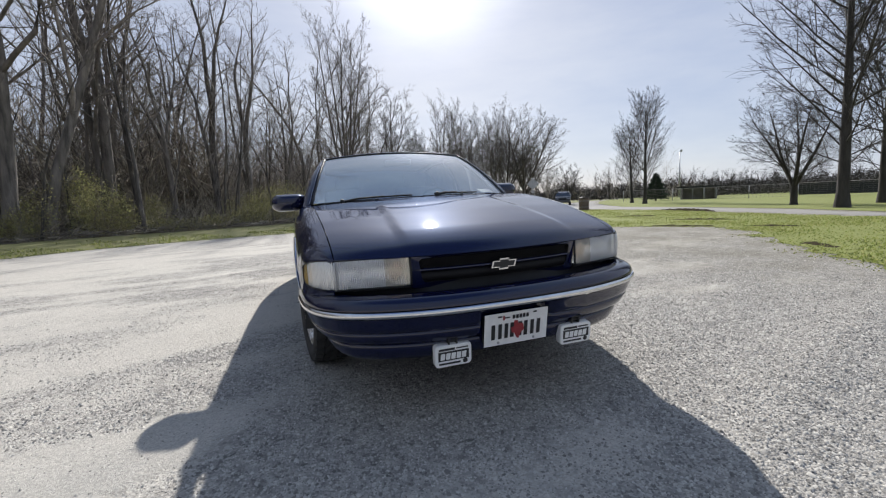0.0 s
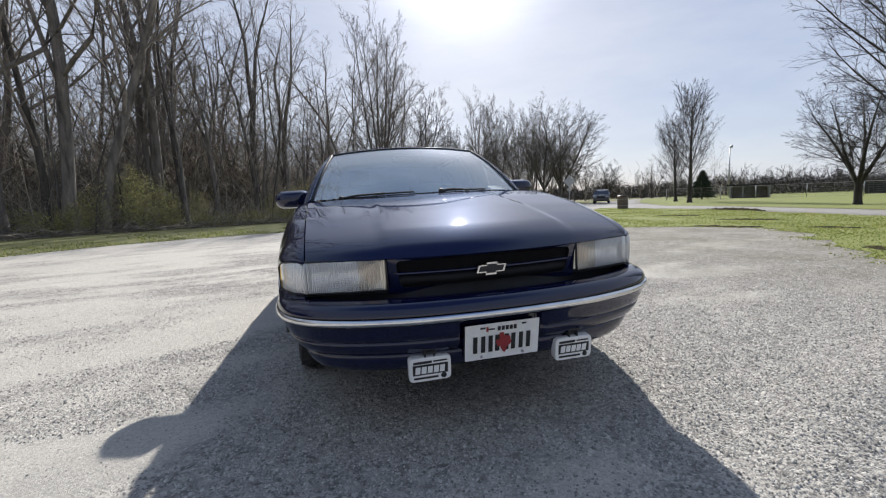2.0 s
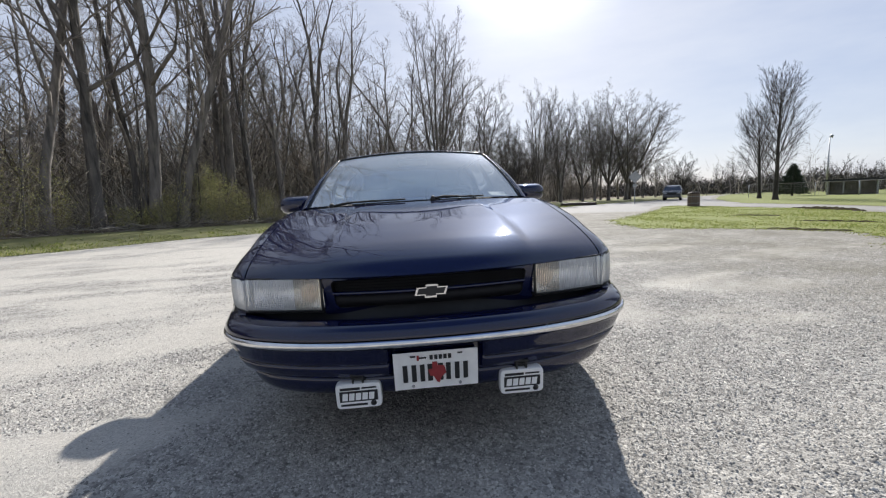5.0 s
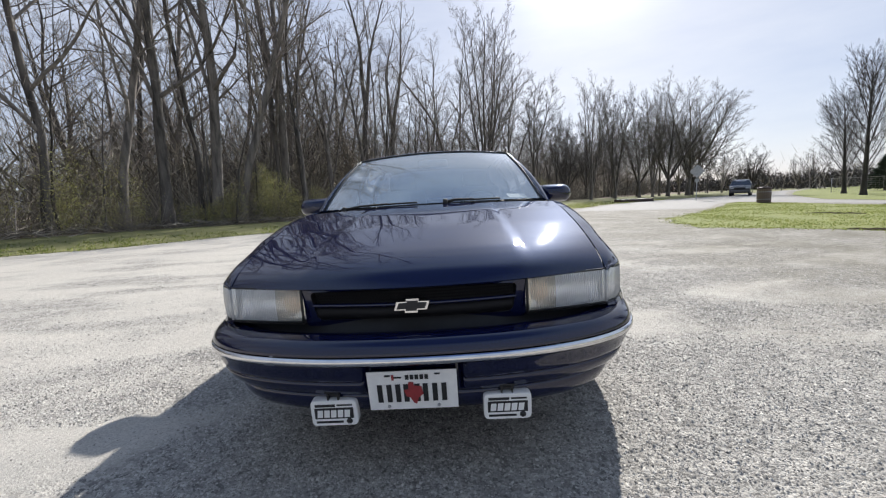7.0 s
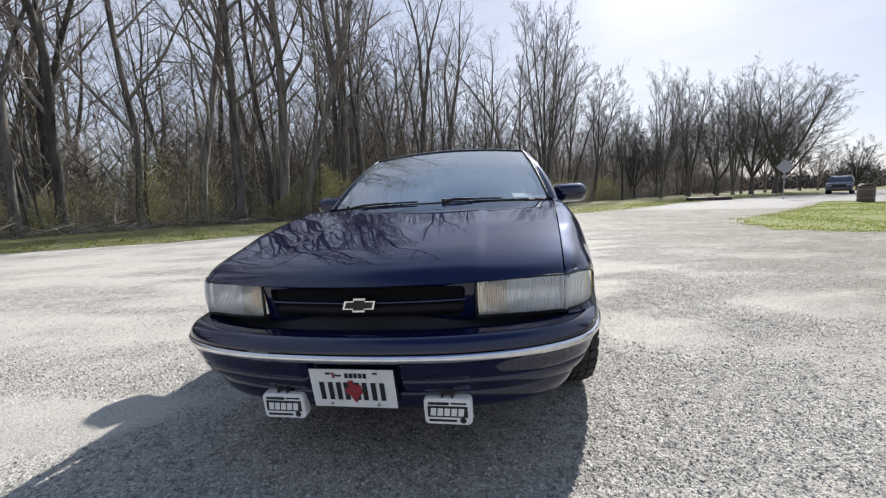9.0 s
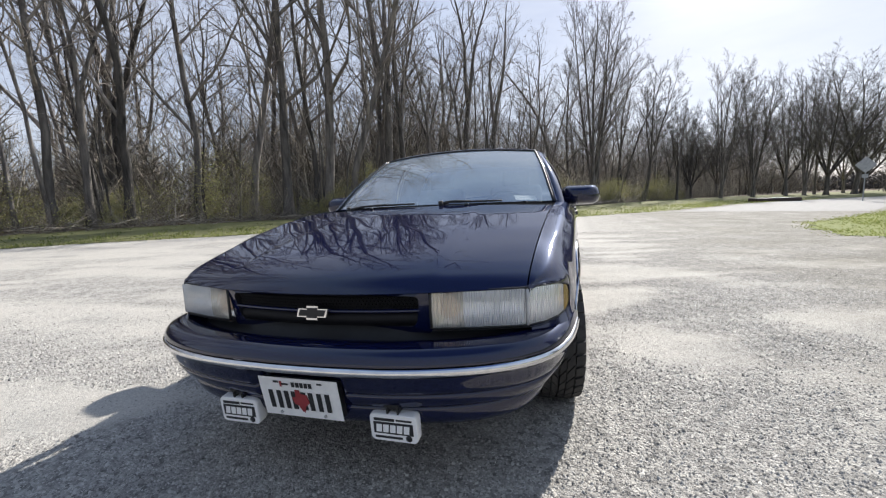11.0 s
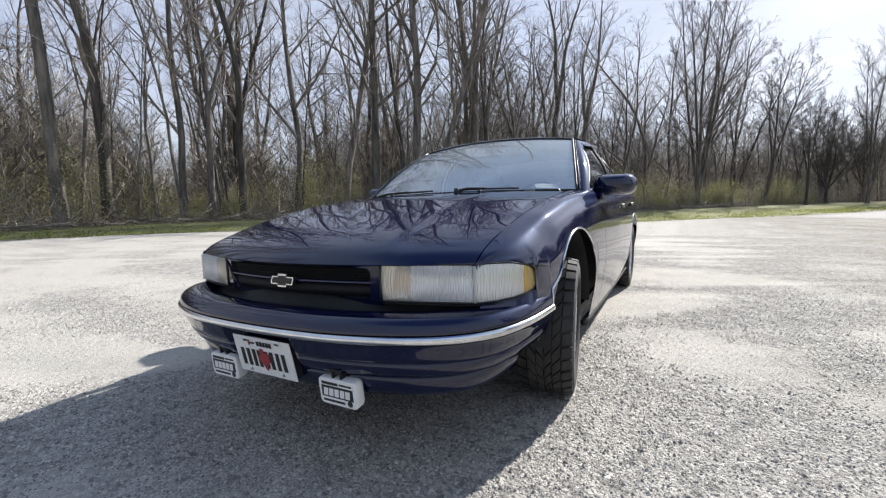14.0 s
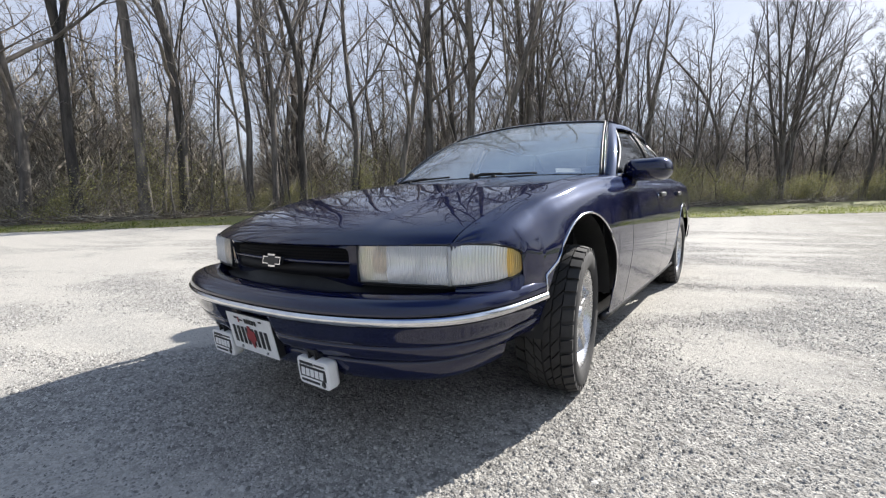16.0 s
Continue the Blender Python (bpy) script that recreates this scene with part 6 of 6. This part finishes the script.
def wheel(name):
    w = new(name)
    prof = [(-0.100, 0.222), (-0.118, 0.235), (-0.128, 0.270), (-0.127, 0.300), (-0.120, 0.316), (-0.108, 0.325), (-0.06, 0.331), (0, 0.332), (0.06, 0.331), (0.108, 0.325), (0.120, 0.316), (0.127, 0.300), (0.128, 0.270), (0.118, 0.235), (0.100, 0.222)]
    rings = [[Vector((x, r * math.cos(a), r * math.sin(a))) for a in [2 * math.pi * k / 72 for k in range(72)]] for x, r in prof]
    ring_loft("tyre", rings, M_RUBBER, w, "wide black tyre with chevron tread")
    V, F = [], []
    for k in range(34):
        for sd in (1, -1):
            for row, (xa, xb) in enumerate(((0.004, 0.032), (0.037, 0.072), (0.078, 0.121))):
                a0 = 2 * math.pi * (k + (0.2 if sd < 0 else 0) + 0.35 * row) / 34
                wdt = 2 * math.pi / 34 * (0.84 if row < 2 else 0.72)
                st = len(V)
                for rr in (0.322, 0.3445):
                    for x in (xa, xb):
                        sl = -min(abs(x), 0.085) * 3.6
                        r2 = rr - (0.012 if x > 0.1 else 0)
                        for a in (a0 + sl, a0 + sl + wdt):
                            V.append(Vector((sd * x, r2 * math.cos(a), r2 * math.sin(a))))
                for q in ((4, 5, 7, 6), (0, 1, 5, 4), (2, 6, 7, 3), (0, 4, 6, 2), (1, 3, 7, 5)):
                    F.append(tuple(st + i for i in q))
    tread = mesh_ob("tread", V, F, M_RUBBER, w)
    b_ = bmesh.new()
    b_.from_mesh(tread.data)
    bmesh.ops.recalc_face_normals(b_, faces=b_.faces)
    b_.to_mesh(tread.data)
    b_.free()
    rim = [[Vector((x, r * math.cos(a), r * math.sin(a))) for a in [2 * math.pi * k / 60 for k in range(60)]] for x, r in ((-0.10, 0.218), (-0.06, 0.19), (0.05, 0.188), (0.085, 0.205), (0.108, 0.222), (0.112, 0.232), (0.106, 0.234))]
    ring_loft("rim", rim, M_ALLOY, w, "polished alloy rim")
    for k in range(5):
        a = 2 * math.pi * k / 5 + 0.3
        bm_ = bmesh.new()
        m = Matrix.Rotation(a, 4, "X")
        vs = box(bm_, 0.055, 0.088, 0.03, 0.212, -0.040, 0.040)
        for v_ in vs:
            if v_.co.y > 0.1:
                v_.co.z *= 0.72
                v_.co.x += 0.010
            v_.co = m @ v_.co
        part("spoke", bm_, M_ALLOY, w, smooth=False, bevel=0.008)
    bm_ = bmesh.new()
    cyl(bm_, (0.03, 0, 0), (1, 0, 0), 0.075, 0.05, 0.068, 24)
    part("hub", bm_, M_ALLOY, w)
    bm_ = bmesh.new()
    cyl(bm_, (-0.02, 0, 0), (1, 0, 0), 0.15, 0.15, 0.03, 32)
    part("brake_disc", bm_, M_STEEL, w)
    return w


w0 = wheel("wheel")
w0.parent = car
inv = CAR.inverted()
w0.matrix_basis = inv @ pose(0.772, AXLE_F + 0.01, 0.332, 0, 0, 8) @ Matrix.Scale(0.965, 4)
for x, y, turn in ((-0.772, AXLE_F + 0.01, 188), (0.79, AXLE_R, 0), (-0.79, AXLE_R, 180)):
    c = copy_thing(w0, inv @ pose(x, y, 0.332, 0, 0, turn))


def door_mirror(side):
    m = new("door_mirror")
    m.parent = car
    tagged(m, "navy painted door mirror")
    m.matrix_basis = pose(side * 0.952, 2.035, 1.014) @ Matrix.Scale(1.16, 4)
    rings = []
    for k in range(9):
        s = k / 8
        y = -0.080 + 0.135 * s * s * (1.6 - 0.6 * s)
        g = math.sin(math.pi * min(0.5, 0.012 + s * 0.5)) ** 0.6
        rings.append([Vector((x * g, y, z * g)) for x, z in rounded(-0.118, 0.118, -0.060, 0.060, 0.055, 6)])
    h = ring_loft("mirror_housing", rings, M_PAINT, m)
    bm_ = bmesh.new()
    bm_.from_mesh(h.data)
    bm_.verts.ensure_lookup_table()
    bm_.faces.new([bm_.verts[k] for k in range(len(rings[0]))])
    bmesh.ops.recalc_face_normals(bm_, faces=bm_.faces)
    bm_.to_mesh(h.data)
    bm_.free()
    bm_ = bmesh.new()
    box(bm_, -0.095, 0.095, 0.05, 0.054, -0.045, 0.045)
    part("mirror_glass", bm_, M_REFLECT, m, smooth=False, bevel=0.002)
    bm_ = bmesh.new()
    x0, x1 = sorted((-side * 0.085, -side * 0.145))
    box(bm_, x0, x1, -0.02, 0.05, -0.072, -0.012)
    part("mirror_foot", bm_, M_PAINT, m, smooth=True, bevel=0.015)


for side in (1, -1):
    door_mirror(side)
    for y in (2.72, 3.52):
        bm = bmesh.new()
        sec = side_section(y, 22)[9]
        box(bm, -0.012, 0.014, -0.10, 0.10, -0.016, 0.016)
        o = part("door_handle", bm, M_BLACK, car, "dark door handle", bevel=0.006)
        o.matrix_basis = pose(side * (sec.x + 0.004), y, 0.86)
    bm = bmesh.new()
    cyl(bm, (0, 0, 0), (1, 0, 0), 0.013, 0.011, 0.008, 14)
    o = part("door_lock", bm, M_CHROME, car, "bright lock barrel")
    o.matrix_basis = pose(side * 0.925, 2.60, 0.85, 0, 0, 0 if side > 0 else 180)

# wipers
def wiper(px, py, pz, tip_u, tip_v, reach):
    a = Vector((px, py, pz))
    b = screen_point(tip_u, tip_v) + Vector((0, -0.012, 0.014))
    mid = a.lerp(b, 0.35) + Vector((0, -0.002, 0.010))
    rod("wiper_arm", [a, mid, b], 0.011, M_RUBBER, car, "black wiper arm", r_end=0.005)
    bm_ = bmesh.new()
    cyl(bm_, a - Vector((0, 0, 0.02)), (0, -0.3, 1), 0.019, 0.014, 0.042, 12)
    part("wiper_pivot", bm_, M_RUBBER, car)
    rod("wiper_blade", [screen_point(tip_u + reach * (k / 5 - 1), tip_v + 0.003) + Vector((0, -0.008, 0.008)) for k in range(11)], 0.006, M_RUBBER, car, "black wiper blade", sides=6)


wiper(0.106, 1.405, 1.000, 0.36, 0.012, 0.24)
wiper(-0.578, 1.475, 0.985, -0.36, 0.012, 0.26)
for x in (-0.35, 0.28):
    bm = bmesh.new()
    p = hood_point(x / 0.78, 0.985)
    box(bm, -0.012, 0.012, -0.008, 0.008, 0, 0.012)
    o = part("washer_nozzle", bm, M_BLACK, car, bevel=0.003)
    o.matrix_basis = pose(p.x, p.y, p.z)

# cabin
bm = bmesh.new()
box(bm, -0.74, 0.74, 1.50, 1.92, 0.60, 0.93)
box(bm, -0.72, 0.72, 1.92, 2.14, 0.60, 0.90)
part("dashboard", bm, M_CLOTH, car, "grey dashboard", bevel=0.04)
bm = bmesh.new()
box(bm, 0.20, 0.56, 1.86, 2.10, 0.88, 0.965)
part("instrument_hood", bm, M_CLOTH, car, bevel=0.03)
rod("steering_wheel", [Vector((0.38 + 0.185 * math.cos(a), 2.24 + 0.07 * math.sin(a), 0.90 + 0.165 * math.sin(a))) for a in [2 * math.pi * k / 28 for k in range(29)]], 0.014, M_BLACK, car, "black steering wheel")
for x in (-0.38, 0.38):
    bm = bmesh.new()
    box(bm, x - 0.26, x + 0.26, 2.42, 2.95, 0.40, 0.60)
    part("seat_cushion", bm, M_CLOTH, car, bevel=0.06)
    bm = bmesh.new()
    box(bm, -0.25, 0.25, -0.07, 0.07, 0.0, 0.58)
    o = part("seat_back", bm, M_CLOTH, car, bevel=0.05)
    o.matrix_basis = pose(x, 2.92, 0.56, -14, 0, 0)
    bm = bmesh.new()
    box(bm, -0.13, 0.13, -0.045, 0.045, 0.0, 0.17)
    o = part("head_restraint", bm, M_CLOTH, car, bevel=0.035)
    o.matrix_basis = pose(x, 3.08, 1.115, -10, 0, 0)
bm = bmesh.new()
box(bm, -0.70, 0.70, 3.55, 3.95, 0.40, 0.62)
box(bm, -0.70, 0.70, 3.85, 4.05, 0.60, 1.02)
part("rear_bench", bm, M_CLOTH, car, bevel=0.05)
bm = bmesh.new()
box(bm, -0.66, 0.66, 4.03, 4.5, 0.98, 1.0)
part("parcel_shelf", bm, M_CLOTH, car, smooth=False)
for side in (1, -1):
    surf("door_lining", lambda u, v: Vector((side * (0.78 - 0.0 * v), 1.75 + 2.3 * u, 0.28 + 0.69 * v)), 6, 4, M_CLOTH, car, "", 0.01, (side * 2, 2.8, 0.6))
surf("headlining", lambda u, v: roof_point(0.04 + 0.92 * u, 0.02 + 0.96 * v) - Vector((0, 0, 0.02)), 16, 12, M_CLOTH, car)
bm = bmesh.new()
box(bm, -0.12, 0.12, -0.012, 0.012, -0.03, 0.03)
o = part("rear_view_mirror", bm, M_BLACK, car, bevel=0.008)
o.matrix_basis = pose(0, 2.20, 1.315)
bm = bmesh.new()
box(bm, -0.07, 0.07, -0.03, 0.03, 0, 0.002, Matrix.Rotation(-0.1, 4, "Z"))
paper = part("paper_slip", bm, M_PAPER, None, "white paper slip leaning inside the foot of the windscreen", smooth=False)
tagged(paper, category="paper")
_q = screen_point(0.78, 0.085) + Vector((0, 0.012, -0.014))
paper.matrix_world = CAR @ pose(_q.x, _q.y, _q.z, 27, 0, 27)


# parts of parts: glass, frames and handles go with their doors, the grille's pieces with its surround
def nearest_part(name, ob):
    mid = sum((Vector(c) for c in ob.bound_box), Vector()) / 8
    if ob.matrix_basis.translation.length > 0.01:
        mid = ob.matrix_basis.translation
    best = [p for p in car.children if p.name.split(".")[0] == name]
    return min(best, key=lambda p: abs(sum(c[0] for c in p.bound_box) / 8 - mid.x) + abs(sum(c[1] for c in p.bound_box) / 8 - mid.y))


for ob in list(car.children):
    kind = ob.name.split(".")[0]
    owner = None
    if kind in ("front_side_window", "door_lock"):
        owner = nearest_part("front_door", ob)
    elif kind == "rear_side_window":
        owner = nearest_part("rear_door", ob)
    elif kind in ("door_handle", "window_frame"):
        mid_y = ob.matrix_basis.translation.y or sum(c[1] for c in ob.bound_box) / 8
        owner = nearest_part("front_door" if mid_y < 2.88 else "rear_door", ob)
    elif kind in ("grille_throat", "grille_mesh", "grille_bar", "grille_lower_panel", "grille_backing", "badge_rim", "badge_field"):
        owner = nearest_part("grille_surround", ob)
    elif kind in ("turn_lens", "bulb_shield", "turn_bulb", "reflector"):
        owner = nearest_part("head_lens", ob)
    elif kind in ("amber_lens", "marker_reflector"):
        owner = nearest_part("marker_lens", ob)
    elif kind in ("bumper_trim", "bumper_lower", "valance", "air_dam"):
        owner = nearest_part("bumper_upper", ob)
    if owner:
        ob.parent = owner


# ---- the other vehicle on the road ----
def parked_suv(x, y, turn):
    s = tagged(new("suv"), "dark grey sport utility vehicle on the park road", "car")
    s.matrix_world = pose(x, y, 0, 0, 0, turn)
    M_SUVGLASS = pane("grey windscreen glass", (0.30, 0.33, 0.34), 0.02, 1.9, 0.10)
    M_SUV = simple("dark grey car paint", (0.04, 0.042, 0.048), (0.07, 0.072, 0.08), 200, 0.35, 0.4, coat=1.0)
    prof = [(-2.35, 0.45), (-2.38, 0.75), (-2.25, 0.98), (-1.35, 1.10), (-0.55, 1.66), (0.2, 1.74), (1.7, 1.70), (2.25, 1.10), (2.35, 0.55)]

    def body(u, v):
        n = len(prof) - 1
        yy = float(np.interp(v * n, range(n + 1), [p[0] for p in prof]))
        zz = float(np.interp(v * n, range(n + 1), [p[1] for p in prof]))
        w = 0.95 if zz < 1.12 else 0.95 - 0.22 * (zz - 1.12) / 0.6
        w *= 1 - 0.10 * max(0, abs(yy) - 1.9) / 0.45
        return Vector(((2 * u - 1) * w, yy, zz - 0.03 * (2 * u - 1) ** 4))
    surf("body_top", body, 16, 48, M_SUV, s, "", 0.02, (0, 0, 0.6))
    for side in (1, -1):
        def flank_(u, v):
            n = len(prof) - 1
            yy = float(np.interp(u * n, range(n + 1), [p[0] for p in prof]))
            zt = float(np.interp(u * n, range(n + 1), [p[1] for p in prof]))
            z = 0.34 + (zt - 0.34) * v
            w = 0.95 if z < 1.12 else 0.95 - 0.22 * (z - 1.12) / 0.6
            w *= 1 - 0.10 * max(0, abs(yy) - 1.9) / 0.45
            return Vector((side * (w + 0.02 * math.sin(math.pi * min(1, v))), yy, z))
        surf("body_side", flank_, 40, 12, M_SUV, s, "", 0.02, (0, 0, 0.7))
        for y0, y1, t0, t1 in ((-1.15, -0.2, -0.55, -0.2), (-0.12, 0.85, -0.12, 0.85), (0.93, 1.95, 0.93, 1.62)):
            surf("side_window", lambda u, v: Vector((side * (0.965 - 0.20 * v), (y0 + (y1 - y0) * u) * (1 - v) + (t0 + (t1 - t0) * u) * v, 1.10 + 0.50 * v)), 4, 4, M_SIDEGLASS, s, "", 0.0, (0, 0, 0.8))
        bm_ = bmesh.new()
        box(bm_, -0.18, 0.18, -0.05, 0.06, -0.06, 0.06)
        o = part("lamp", bm_, M_LENS, s, "pale headlamp", bevel=0.02)
        o.matrix_basis = pose(side * 0.68, -2.33, 0.82)
        bm_ = bmesh.new()
        box(bm_, -0.10, 0.10, -0.05, 0.05, -0.07, 0.07)
        o = part("door_mirror", bm_, M_SUV, s, bevel=0.03)
        o.matrix_basis = pose(side * 1.06, -0.85, 1.15)
        rod("roof_rack", [(side * 0.62, -0.3 + 0.2 * k, 1.79) for k in range(10)], 0.02, M_STEEL, s)
        for yy in (-1.45, 1.45):
            bm_ = bmesh.new()
            cyl(bm_, (side * 0.95, yy, 0.36), (-side, 0, 0), 0.36, 0.36, 0.24, 28)
            t_ = part("wheel", bm_, M_RUBBER, s)
            bm_ = bmesh.new()
            cyl(bm_, (side * 0.965, yy, 0.36), (-side, 0, 0), 0.22, 0.22, 0.03, 20)
            part("rim", bm_, M_ALLOY, t_)
    surf("windscreen", lambda u, v: Vector(((2 * u - 1) * (0.90 - 0.16 * v), -1.33 + 0.78 * v, 1.125 + 0.53 * v)), 8, 6, M_SUVGLASS, s, "", 0.0, (0, 0, 0.8))
    bm_ = bmesh.new()
    box(bm_, -0.48, 0.48, -2.41, -2.36, 0.66, 0.90)
    part("grille", bm_, M_BLACK, s, smooth=False, bevel=0.02)
    bm_ = bmesh.new()
    box(bm_, -0.90, 0.90, -2.44, -2.2, 0.36, 0.62)
    part("bumper", bm_, M_SUV, s, smooth=False, bevel=0.06)
    bm_ = bmesh.new()
    box(bm_, -0.85, 0.85, -2.2, 2.3, 0.30, 0.40)
    part("underbody", bm_, M_BLACK, s, smooth=False)


parked_suv(31.4, 46.2, -36.0)
